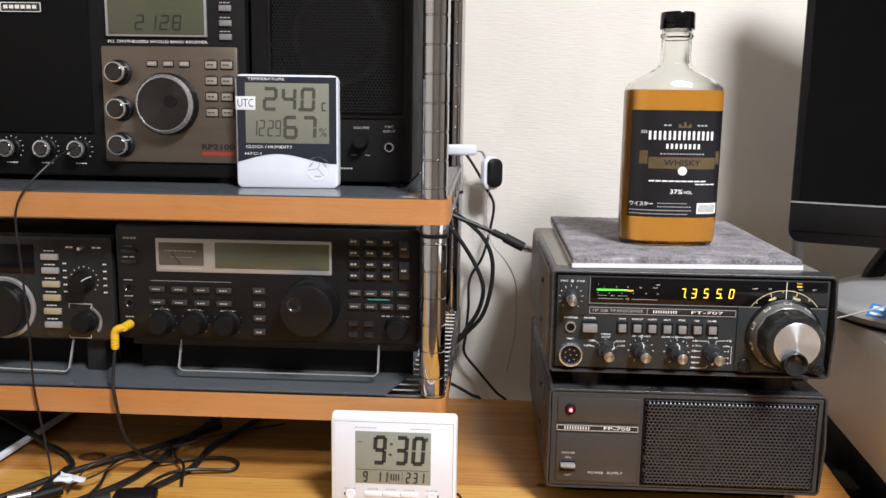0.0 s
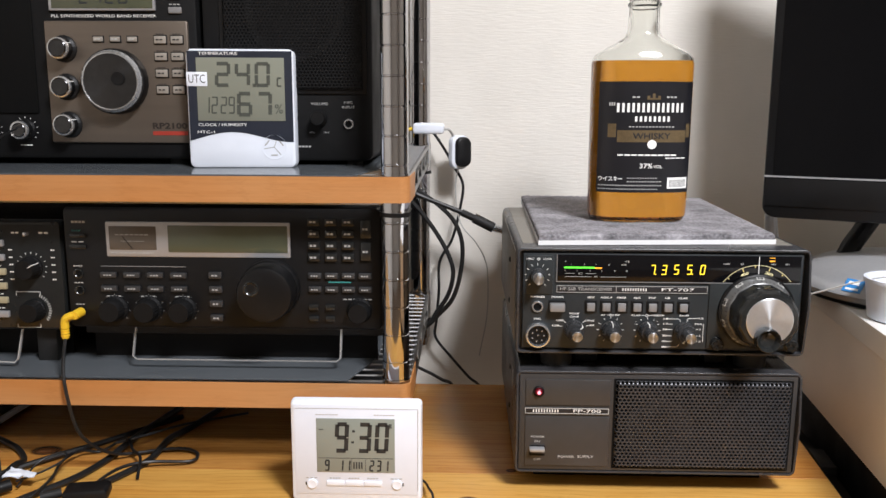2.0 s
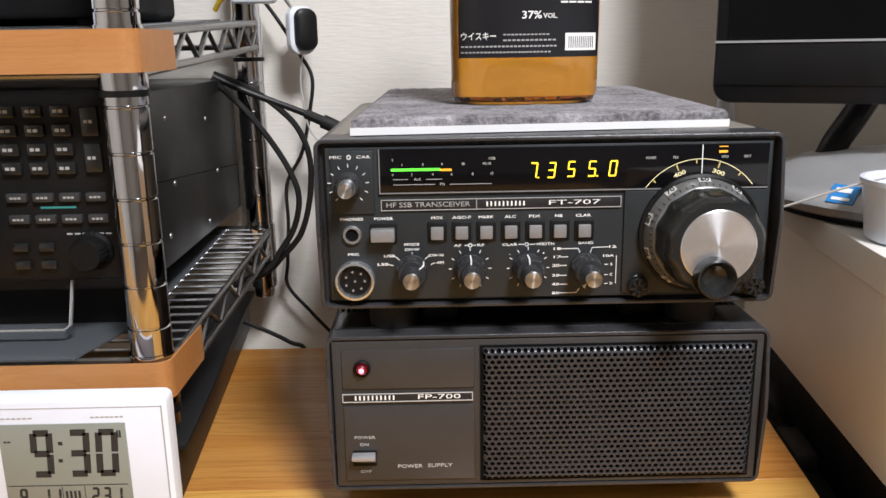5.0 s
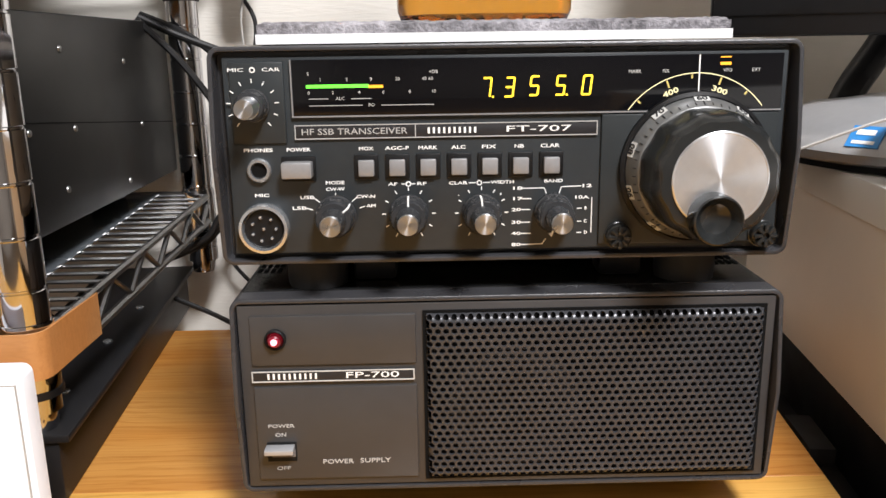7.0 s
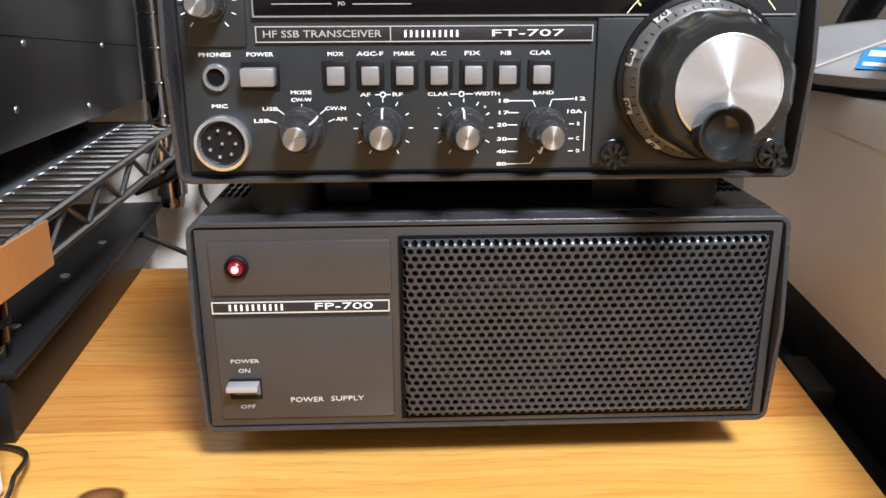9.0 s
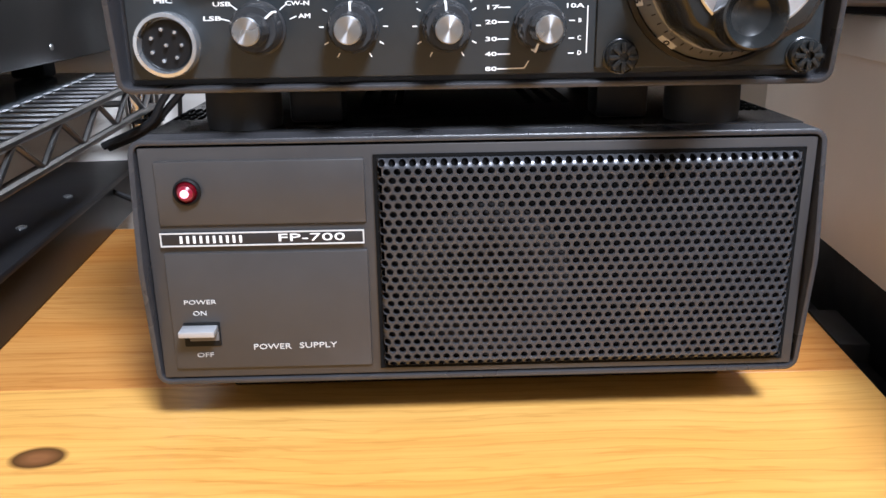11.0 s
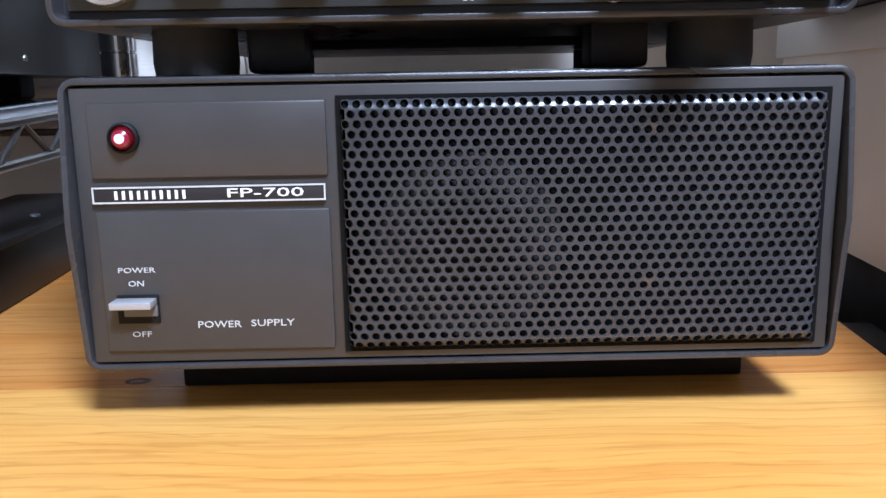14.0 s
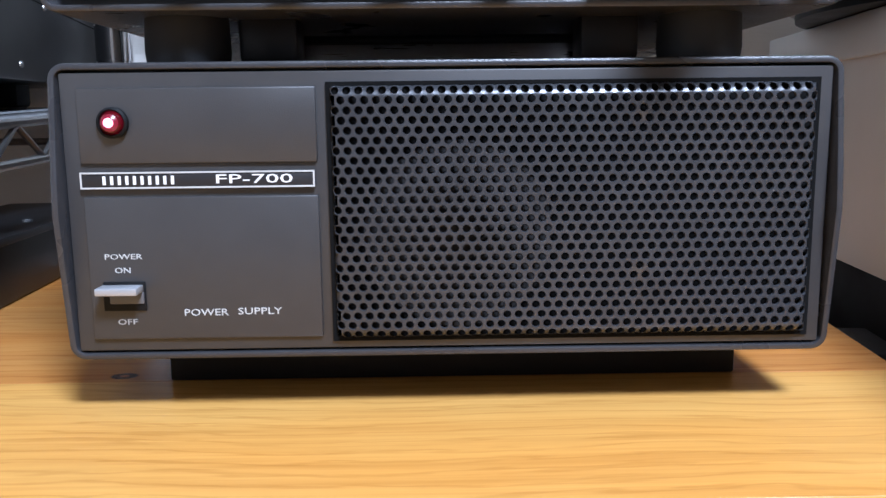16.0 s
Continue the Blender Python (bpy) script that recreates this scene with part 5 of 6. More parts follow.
for i in range(4):
    z = 0.8750 - i * 0.0136
    k = part("step_key", box(-0.2195, -0.2075, IY - 0.003, IY + 0.001, z - 0.003, z + 0.003, 0.0007), M_KEY, rcv)
    bars(k, 2, -0.2165, -0.2105, z - 0.0007, z + 0.0007, IY - 0.0031, M_GREYINK)
for r_ in range(4):
    for c_ in range(3):
        x, z = -0.1205 + c_ * 0.0158, 0.9258 - r_ * 0.0110
        k = part("number_key", box(x - 0.0055, x + 0.0055, IY - 0.0032, IY + 0.001, z - 0.0036, z + 0.0036, 0.0009), M_KNOB, rcv)
        bars(k, 2, x - 0.0035, x + 0.003, z - 0.0008, z + 0.0010, IY - 0.0033, M_GREYINK)
for z in (0.9195, 0.8985):
    k = part("enter_key", box(-0.0775, -0.0675, IY - 0.0032, IY + 0.001, z - 0.0085, z + 0.0085, 0.001), M_KNOB, rcv)
    bars(k, 2, -0.0755, -0.0700, z - 0.0008, z + 0.0010, IY - 0.0033, M_GREYINK)
for z in (0.8755, 0.8625):
    for c_ in range(4):
        x = -0.1205 + c_ * 0.0156
        k = part("function_key", box(x - 0.0060, x + 0.0060, IY - 0.003, IY + 0.001, z - 0.0026, z + 0.0026, 0.0007), M_KEY, rcv)
        bars(k, 3, x - 0.0035, x + 0.0035, z - 0.0006, z + 0.0006, IY - 0.0031, M_GREYINK)
part("teal_mark", box(-0.108, -0.087, IY - 0.0004, IY + 0.0005, 0.8686, 0.8698), M_TEAL, rcv, "", 0)
for x in (-0.1220, -0.1065):
    for z in (0.8455, 0.8345):
        part("small_key", box(x - 0.0045, x + 0.0045, IY - 0.003, IY + 0.001, z - 0.0026, z + 0.0026, 0.0007), M_KNOB, rcv)
push_knob(rcv, -0.0793, IY, 0.8425, 0.0112, 0.015, M_MATTE, None, 0.5, 26, skirt=0.0122)
bars(rcv, 6, -0.0945, -0.0665, 0.8525, 0.8535, IY - 0.0002, M_GREYINK)
for fx in (-0.292, -0.100):
    part("front_foot", box(fx - 0.012, fx + 0.012, IY + 0.036, IY + 0.06, T_LO + 0.002, 0.8235, 0.003), M_RUBBER, rcv)
    part("rear_foot", box(fx - 0.012, fx + 0.012, 1.0, 1.02, T_LO + 0.0125, 0.827, 0.003), M_RUBBER, rcv)
part("bail", tube([(-0.2940, IY + 0.006, 0.8235), (-0.2940, IY - 0.004, 0.797), (-0.2905, IY - 0.005, 0.794), (-0.1010, IY - 0.005, 0.794), (-0.0975, IY - 0.004, 0.797), (-0.0975, IY + 0.006, 0.8235)], 0.0012, 8, smooth=False), M_NICKEL, rcv)
# no real part: black sheet standing in for the deep shade under the case
part("added_shade_board", box(-0.345, -0.066, IY + 0.030, IY + 0.034, T_LO + 0.0005, 0.8235), M_MATTE, rcv)

# ---- older receiver at its side ----
old = thing("older_receiver", (-0.47, 0.88, T_LO), "older black radio with silver scale knobs on the lower shelf", "radio")
OY = 0.767
part("front_panel", soft_front(-0.6000, -0.3580, 0.8195, 0.9245, OY, OY + 0.012, 0.004), M_KNOB, old)
part("case", box(-0.597, -0.3605, OY + 0.012, 1.03, 0.822, 0.9215, 0.0015), M_MATTE, old)
for i in range(6):
    z = 0.9035 - i * 0.0136
    k = part("push_key", box(-0.4285, -0.4115, OY - 0.003, OY + 0.001, z - 0.0030, z + 0.0030, 0.0007), M_BRASS if i in (2, 3, 4) else M_GREYMET, old)
    bars(old, 3, -0.4265, -0.4150, z + 0.0052, z + 0.0060, OY - 0.0002, M_WHITEINK)
for z in (0.8805, 0.8395):
    push_knob(old, -0.3870, OY, z, 0.0110, 0.015, M_MATTE, None, 0.5, 20, pointer=60 if z > 0.86 else None)
    ticks(old, -0.3870, z, OY - 0.0001, 0.0130, 0.0158 if z < 0.86 else 0.0145, -130 if z > 0.86 else 20, 130, 13, 0.0005)
for z in (0.8970, 0.8900, 0.8830, 0.8760, 0.8690):
    bars(old, 2, -0.4080, -0.4040, z - 0.0006, z + 0.0006, OY - 0.0002)
    bars(old, 2, -0.3680, -0.3640, z - 0.0006, z + 0.0006, OY - 0.0002)
for x0, z0, x1, z1 in ((-0.4040, 0.8570, -0.3810, 0.8570), (-0.4040, 0.8570, -0.4040, 0.8530), (-0.3810, 0.8570, -0.3810, 0.8540), (-0.4050, 0.8225, -0.3830, 0.8225), (-0.4050, 0.8225, -0.4050, 0.8255), (-0.3830, 0.8225, -0.3830, 0.8255)):
    line(old, x0, z0, x1, z1, OY - 0.0002, 0.0004)
part("lever_switch", box(-0.3880, -0.3855, OY - 0.010, OY, 0.9115, 0.9150, 0.0006), M_NICKEL, old)
bars(old, 2, -0.404, -0.396, 0.9125, 0.9140, OY - 0.0002)
bars(old, 2, -0.378, -0.368, 0.9125, 0.9140, OY - 0.0002)
part("window", box(-0.58, -0.4365, OY - 0.001, OY + 0.001, 0.886, 0.915, 0.0005), M_GLOSS, old)
d2 = part("tuning_knob", lathe([(0.0300, 0), (0.0300, 0.002), (0.0272, 0.003), (0.0265, 0.016), (0.0250, 0.018), (0.0005, 0.0175)], (-0.4680, OY, 0.8520), 72, 48, 0.01), M_BLACK, old)
part("dial_rim", lathe([(0.0308, 0), (0.0308, 0.0035), (0.0296, 0.004), (0.029, 0.003)], (-0.4680, OY - 0.0002, 0.8520), 64), M_GREYMET, d2)
part("bail", tube([(-0.570, OY + 0.006, 0.822), (-0.570, OY - 0.006, 0.793), (-0.4075, OY - 0.006, 0.7895), (-0.4045, OY - 0.005, 0.793), (-0.4035, OY + 0.006, 0.822)], 0.0013, 8, smooth=False), M_NICKEL, old)
for fx in (-0.58, -0.385):
    part("foot", box(fx - 0.01, fx + 0.01, OY + 0.012, OY + 0.03, T_LO, 0.8225, 0.002), M_RUBBER, old)
    part("foot", box(fx - 0.01, fx + 0.01, 0.99, 1.01, T_LO + 0.012, 0.8225, 0.002), M_RUBBER, old)
# black strip added for the shade between this case and the shelf
part("added_shade_strip", box(-0.59, -0.37, OY + 0.034, OY + 0.038, T_LO + 0.0005, 0.8225), M_MATTE, old)

# ---- table radio on the upper shelf ----
tr = thing("world_band_radio", (-0.36, 0.88, T_UP), "black world band radio with a bronze control panel", "radio")
RY = 0.803
part("cabinet", soft_front(-0.640, -0.2320, T_UP + 0.0075, 1.19, RY, RY + 0.10, 0.010), M_MATTE, tr)
part("speaker_front", box(-0.625, -0.3865, RY - 0.002, RY + 0.002, 1.0225, 1.18, 0.001), M_CLOTH, tr, "black fabric speaker front")
lg = part("badge", box(-0.4720, -0.4320, RY - 0.0032, RY - 0.0015, 1.1385, 1.1475, 0.0003), M_BLACKINK, tr, "black badge with a white border")
for q in ((-0.472, -0.432, 1.1385, 1.1391), (-0.472, -0.432, 1.1469, 1.1475), (-0.472, -0.4714, 1.1391, 1.1469), (-0.4326, -0.432, 1.1391, 1.1469)):
    part("border", box(q[0], q[1], RY - 0.0036, RY - 0.0031, q[2], q[3]), M_WHITEINK, lg, "", 0)
bars(lg, 6, -0.4690, -0.4345, 1.1415, 1.1450, RY - 0.0034)
for x in (-0.4720, -0.4355, -0.4010, -0.51, -0.545):
    push_knob(tr, x, RY, 1.0070, 0.0094, 0.013, M_BLACK, M_DARKSPUN, 0.66, 22, skirt=0.0102, pointer=235)
    part("knob_ring", lathe([(0.0088, 0.0110), (0.0083, 0.0132), (0.0068, 0.0137), (0.0066, 0.0128)], (x, RY, 1.0070), 40), M_NICKEL, tr)
    ticks(tr, x, 1.0070, RY - 0.0001, 0.0108, 0.0122, -130, 130, 11, 0.0006)
    bars(tr, 4, x - 0.006, x + 0.006, 0.9920, 0.9930, RY - 0.0002)
bp = part("control_panel", box(-0.3750, -0.2400, RY - 0.003, RY + 0.002, 0.9950, 1.1075, 0.002), M_BRONZE, tr, "bronze brushed control panel")
BP = RY - 0.003
rd = part("tuning_knob", lathe([(0.0302, 0), (0.0302, 0.009), (0.0296, 0.0105), (0.0285, 0.0108)], (-0.3090, BP, 1.0520), 96, 72, 0.012), M_BLACK, bp, "black tuning knob with a silver bevel")
part("bevel_ring", lathe([(0.0286, 0.0100), (0.0286, 0.0125), (0.0262, 0.0158), (0.0252, 0.0160), (0.0250, 0.0152)], (-0.3090, BP, 1.0520), 120, 90, 0.012), M_NICKEL, rd, "knurled silver bevel")
part("knob_face", lathe([(0.0251, 0.014), (0.0249, 0.0154), (0.0005, 0.0154)], (-0.3090, BP, 1.0520), 64), M_DARKSPUN, rd)
part("finger_dimple", lathe([(0.0062, 0), (0.006, 0.0012), (0.0048, 0.0012), (0.0005, 0.0004)], (-0.3015, BP - 0.0154, 1.0545), 24), M_BLACK, rd)
for z in (1.0820, 1.0470, 1.0120):
    push_knob(bp, -0.3570, BP, z, 0.0106, 0.013, M_BLACK, M_DARKSPUN, 0.74, 28, skirt=0.0126, pointer=60)
    part("knob_ring", lathe([(0.0100, 0.0112), (0.0096, 0.0132), (0.0084, 0.0137), (0.0082, 0.0128)], (-0.3570, BP, z), 40), M_NICKEL, bp)
for i in range(3):
    x = -0.3240 + i * 0.0160
    part("key_surround", box(x - 0.0055, x + 0.0055, BP - 0.0006, BP + 0.001, 1.0876, 1.0939, 0.0004), M_MATTE, bp)
    part("memory_key", box(x - 0.0046, x + 0.0046, BP - 0.002, BP + 0.001, 1.0885, 1.0930, 0.0006), M_KEYTAN, bp)
    bars(bp, 2, x - 0.003, x + 0.003, 1.0902, 1.0913, BP - 0.0021, M_PALEINK)
for r_ in range(4):
    for c_ in range(2):
        x, z = -0.2658 + c_ * 0.0155, 1.0902 - r_ * 0.0152
        part("key_surround", box(x - 0.0064, x + 0.0064, BP - 0.0006, BP + 0.001, z - 0.0043, z + 0.0043, 0.0004), M_MATTE, bp)
        part("number_key", box(x - 0.0055, x + 0.0055, BP - 0.002, BP + 0.001, z - 0.0034, z + 0.0034, 0.0006), M_KEYTAN, bp)
        bars(bp, 2, x - 0.0035, x + 0.0035, z - 0.0006, z + 0.0006, BP - 0.0021, M_BLACKINK)
        bars(bp, 3, x - 0.004, x + 0.004, z + 0.0048, z + 0.0055, BP - 0.0001, M_BLACKINK)
write(bp, "RP2100", -0.2612, BP - 0.0002, 1.0110, 0.0052, 0.0330, pmat("brown_ink", (0.025, 0.017, 0.013), 0.5, 0, 0.05, 200), weight=0.05)
part("red_stripe", box(-0.2775, -0.2440, BP - 0.0003, BP + 0.001, 1.0025, 1.0062), M_REDINK, bp, "", 0)
lcd = part("radio_display", box(-0.3690, -0.2695, RY - 0.003, RY + 0.001, 1.1165, 1.178, 0.001), M_GREYMET, tr, "grey framed LCD")
# shade falling on this LCD is put into its darker colour
part("lcd", box(-0.3660, -0.2715, RY - 0.0036, RY - 0.001, 1.1185, 1.176, 0.0005), M_LCDDARK, lcd)
seg7(lcd, "2128", -0.3400, RY - 0.0037, 1.1225, 0.0145, 0.0088, 0.0122, 0.0016)
write(tr, "PLL SYNTHESIZED WORLD BAND RECEIVER", -0.3190, RY - 0.0003, 1.1118, 0.0026, 0.0985)
for z in (1.1440, 1.1300, 1.1170, 1.158, 1.172):
    part("side_key", box(-0.2575, -0.2455, RY - 0.002, RY + 0.001, z - 0.0028, z + 0.0028, 0.0006), M_SILVERBTN, tr)
    bars(tr, 3, -0.2570, -0.2460, z + 0.0048, z + 0.0058, RY - 0.0002, M_GREYINK)
for fx in (-0.61, -0.26):
    part("foot", lathe([(0.010, 0), (0.010, 0.0082)], (fx, RY + 0.02, T_UP), 20, axis="up"), M_RUBBER, tr)
    part("foot", lathe([(0.010, 0), (0.010, 0.0082)], (fx, RY + 0.08, T_UP), 20, axis="up"), M_RUBBER, tr)

# ---- loudspeaker with volume control ----
sp = thing("monitor_speaker", (-0.14, 0.88, T_UP), "black speaker with a volume knob and microphone input", "speaker")
SY = 0.806
part("cabinet", soft_front(-0.2285, -0.0690, T_UP + 0.006, 1.22, SY, SY + 0.13, 0.008), M_MATTE, sp)
part("grille_frame", box(-0.2120, -0.0745, SY - 0.002, SY + 0.002, 1.0410, 1.215, 0.0015), M_BLACK, sp)
part("grille_cloth", perforated(-0.2080, -0.0785, 1.0450, 1.2125, SY - 0.0045, 0.0034, 0.0010, 0.003, 0.002, 0.0008), M_MATTE, sp, "black perforated grille", 40)
part("cone", lathe([(0.046, 0), (0.046, 0.0012), (0.042, 0.0015), (0.038, 0.0006)], (-0.1410, SY - 0.0022, 1.1180), 64), M_KNOB, sp)
push_knob(sp, -0.1200, SY, 1.0190, 0.0078, 0.013, M_MATTE, None, 0.5, 24)
push_knob(sp, -0.1480, SY, 1.0190, 0.0078, 0.013, M_MATTE, None, 0.5, 24)
write(sp, "VOLUME", -0.1200, SY - 0.0002, 1.0322, 0.0024, 0.0160, M_GREYINK)
write(sp, "HIGH", -0.1470, SY - 0.0002, 1.0322, 0.0024, 0.0110, M_GREYINK)
write(sp, "MIC", -0.0925, SY - 0.0002, 1.0335, 0.0024, 0.0080, M_GREYINK)
write(sp, "INPUT", -0.0925, SY - 0.0002, 1.0290, 0.0024, 0.0120, M_GREYINK)
write(sp, "MIN", -0.1275, SY - 0.0002, 1.0055, 0.0014, 0.0048, M_GREYINK)
write(sp, "MAX", -0.1135, SY - 0.0002, 1.0055, 0.0014, 0.0052, M_GREYINK)
bars(sp, 7, -0.1500, -0.1280, 0.9915, 0.9930, SY - 0.0002, M_GREYINK)
jk = part("microphone_jack", lathe([(0.0050, 0), (0.0050, 0.0014), (0.0044, 0.0022), (0.0034, 0.0022), (0.003, 0.0008)], (-0.0925, SY, 1.0135), 32), M_NICKEL, sp)
part("jack_hole", lathe([(0.003, 0), (0.003, 0.0009)], (-0.0925, SY, 1.0135), 20), M_CLOTH, jk)
for fx in (-0.21, -0.09):
    part("foot", lathe([(0.008, 0), (0.008, 0.0068)], (fx, SY + 0.02, T_UP), 20, axis="up"), M_RUBBER, sp)
    part("foot", lathe([(0.008, 0), (0.008, 0.0068)], (fx, SY + 0.11, T_UP), 20, axis="up"), M_RUBBER, sp)

# ---- temperature clock ----
ht = thing("thermometer_clock", (-0.189, 0.79, T_UP), "white and navy digital thermometer clock leaning on the upper shelf", "clock")
HY = 0.786
part("body", soft_front(-0.2385, -0.1398, T_UP + 0.0003, 1.0815, HY, HY + 0.016, 0.006), M_WHITE, ht)
wave = bmesh.new()
up_ = [(-0.2365, 1.0795), (-0.1418, 1.0795)]
low_ = [(-0.1418 - 0.0947 * i / 24, 1.0035 + 0.0062 * math.sin(-1.6 + 5.0 * i / 24) * (1 - 0.25 * i / 24) - 0.004 * i / 24) for i in range(25)]
ring = [wave.verts.new((x, HY - 0.0004, z)) for x, z in up_ + low_]
f0 = wave.faces.new(ring)
ext = bmesh.ops.extrude_face_region(wave, geom=[f0])
bmesh.ops.translate(wave, verts=[v for v in ext["geom"] if isinstance(v, bmesh.types.BMVert)], vec=(0, 0.0006, 0))
bmesh.ops.recalc_face_normals(wave, faces=wave.faces[:])
part("front_plate", wave, M_NAVY, ht, "navy front plate with a wavy lower edge", 0)
HF = HY - 0.0005
part("lcd", box(-0.2285, -0.1488, HF - 0.0004, HF + 0.0003, 1.0165, 1.0735, 0.0001), M_LCD, ht)
seg7(ht, "24.0", -0.2120, HF - 0.0005, 1.0472, 0.0225, 0.0140, 0.0180, 0.0032, 0.03, material=M_SEGGLARE)
seg7(ht, "C", -0.1560, HF - 0.0005, 1.0475, 0.0085, 0.0050, 0.006, 0.0014, 0.03, material=M_SEGGLARE)
seg7(ht, "12", -0.2235, HF - 0.0005, 1.0230, 0.0155, 0.0058, 0.0072, 0.0013, 0.05, material=M_SEGGLARE)
seg7(ht, "29", -0.2080, HF - 0.0005, 1.0230, 0.0155, 0.0058, 0.0072, 0.0013, 0.05, material=M_SEGGLARE)
seg7(ht, "67", -0.1930, HF - 0.0005, 1.0205, 0.0225, 0.0140, 0.0180, 0.0034, 0.03, material=M_SEGGLARE)
write(ht, "%", -0.1545, HF - 0.0005, 1.0270, 0.0085, 0.0075, M_SEGGLARE)
write(ht, "TEMPERATURE", -0.2085, HF - 0.0001, 1.0770, 0.0026, 0.0350)
write(ht, "CLOCK / HUMIDITY", -0.2065, HF - 0.0001, 1.0128, 0.0026, 0.0445)
write(ht, "HTC-1", -0.2215, HF - 0.0001, 1.0062, 0.0026, 0.0155)
part("paper_sticker", box(-0.2375, -0.2188, HF - 0.0008, HF - 0.0003, 1.0478, 1.0605, 0.0001), M_WHITE, ht, "small white sticker")
write(ht, "UTC", -0.2282, HF - 0.0009, 1.0540, 0.0078, 0.0150, M_BLACKINK, weight=-0.01)
for a in (20, 140, 260):
    moved_line = moved(box(-0.0003, 0.0003, -0.0003, 0.0002, 0.0, 0.0095), Matrix.Translation((-0.1600, HY, 0.9925)) @ Matrix.Rotation(radians(a), 4, "Y"))
    part("button_groove", moved_line, M_GREYINK, ht, "", 0)
part("button_ring", lathe([(0.0115, 0), (0.0115, 0.0004), (0.0108, 0.0004), (0.0108, 0.0001)], (-0.1600, HY, 0.9925), 40), M_WHITE, ht)
for a in (-60, 60, 180):
    b_ = moved(box(-0.003, 0.003, -0.0003, 0.0002, -0.0006, 0.0006), Matrix.Translation((-0.1600 + 0.0075 * math.sin(radians(a)), HY, 0.9925 + 0.0075 * math.cos(radians(a)))) @ Matrix.Rotation(radians(-50 if a == -60 else 50 if a == 60 else 0), 4, "Y"))
    part("button_print", b_, M_GREYINK, ht, "", 0)
turn_root(ht, 4)

# ---- alarm clock on the desk ----
ck = thing("alarm_clock", (-0.074, 0.70, DESK), "white digital alarm clock showing half past nine on the desk", "clock")
CY = 0.686
part("body", soft_front(-0.1300, -0.0170, DESK + 0.0005, 0.7835, CY, CY + 0.009, 0.004), M_WHITE, ck)
part("battery_housing", soft_front(-0.1180, -0.0380, DESK + 0.0005, 0.772, CY + 0.0085, CY + 0.030, 0.006), M_WHITE, ck)
part("face_frame", box(-0.1265, -0.0205, CY - 0.0006, CY + 0.001, DESK + 0.008, 0.7805, 0.0005), M_WHITE2, ck)
part("lcd", box(-0.1075, -0.0402, CY - 0.0012, CY + 0.001, 0.7195, 0.7682, 0.0003), M_LCD2, ck)
CF = CY - 0.0013
seg7(ck, "9", -0.0925, CF, 0.7375, 0.0275, 0.0120, 0.0150, 0.0036, 0.06)
seg7(ck, "30", -0.0730, CF, 0.7375, 0.0275, 0.0120, 0.0150, 0.0036, 0.06)
part("lcd_colon", merge(box(-0.0775, -0.0752, CF, CF + 0.0003, 0.7460, 0.7480), box(-0.0765, -0.0742, CF, CF + 0.0003, 0.7560, 0.7580)), M_SEG, ck, "", 0)
seg7(ck, "9 11", -0.1010, CF, 0.7207, 0.0102, 0.0042, 0.0060, 0.0013, 0.06)
seg7(ck, "231", -0.0625, CF, 0.7207, 0.0102, 0.0042, 0.0062, 0.0013, 0.06)
line(ck, -0.1060, 0.7325, -0.0420, 0.7325, CF, 0.0003, M_SEG)
for x in (-0.0775, -0.0655):
    line(ck, x, 0.7205, x, 0.7315, CF, 0.0003, M_SEG)
bars(ck, 4, -0.0760, -0.0670, 0.7230, 0.7290, CF, M_SEG, fill=0.5)
bars(ck, 2, -0.1050, -0.1010, 0.7580, 0.7588, CF, M_SEG)
bars(ck, 2, -0.0450, -0.0425, 0.7600, 0.7640, CF, M_SEG)
bars(ck, 7, -0.1080, -0.0880, 0.7712, 0.7719, CY - 0.0007, M_GREYINK)
bars(ck, 7, -0.0580, -0.0400, 0.7712, 0.7719, CY - 0.0007, M_GREYINK)
for i in range(3):
    x = -0.0917 + i * 0.0163
    part("set_key", box(x - 0.0078, x + 0.0078, CY - 0.0016, CY + 0.001, 0.7070, 0.7115, 0.0006), M_WHITE, ck)
    bars(ck, 4, x - 0.005, x + 0.005, 0.7135, 0.7143, CY - 0.0007, M_GREYINK)
for x, sx in ((-0.1120, 1), (-0.0385, -1)):
    part("slide_key", lathe([(0.0045, 0), (0.0045, 0.001), (0.0038, 0.0016), (0.003, 0.0014)], (x, CY - 0.0005, 0.7085), 24), M_WHITE, ck)
    part("key_gap", box(x - sx * 0.0052 - 0.0006, x - sx * 0.0052 + 0.0006, CY - 0.0009, CY, 0.7072, 0.7100), M_SEG, ck)
    bars(ck, 3, x - 0.0055, x + 0.0055, 0.7135, 0.7143, CY - 0.0007, M_GREYINK)
part("frame_line", merge(box(-0.1265, -0.0205, CY - 0.0008, CY, 0.7768, 0.7772), box(-0.0208, -0.0203, CY - 0.0008, CY, 0.7030, 0.7770)), M_GREYINK, ck, "", 0)

# ---- cables ----
def cable(points, r, label, material=None, name="cable"):
    return solo(name, tube(points, r, 8), material or M_CABLE, label, "cable")


cable([(0.02, 0.665, 0.6932), (-0.004, 0.672, 0.6990), (-0.010, 0.69, 0.7015), (-0.03, 0.73, 0.6942), (-0.12, 0.735, 0.6932)], 0.0011, "thin black cord beside the alarm clock")


plug_y = thing("yellow_plug", (-0.3480, 0.745, 0.83), "yellow right-angled plug with a black cord in the receiver", "plug")
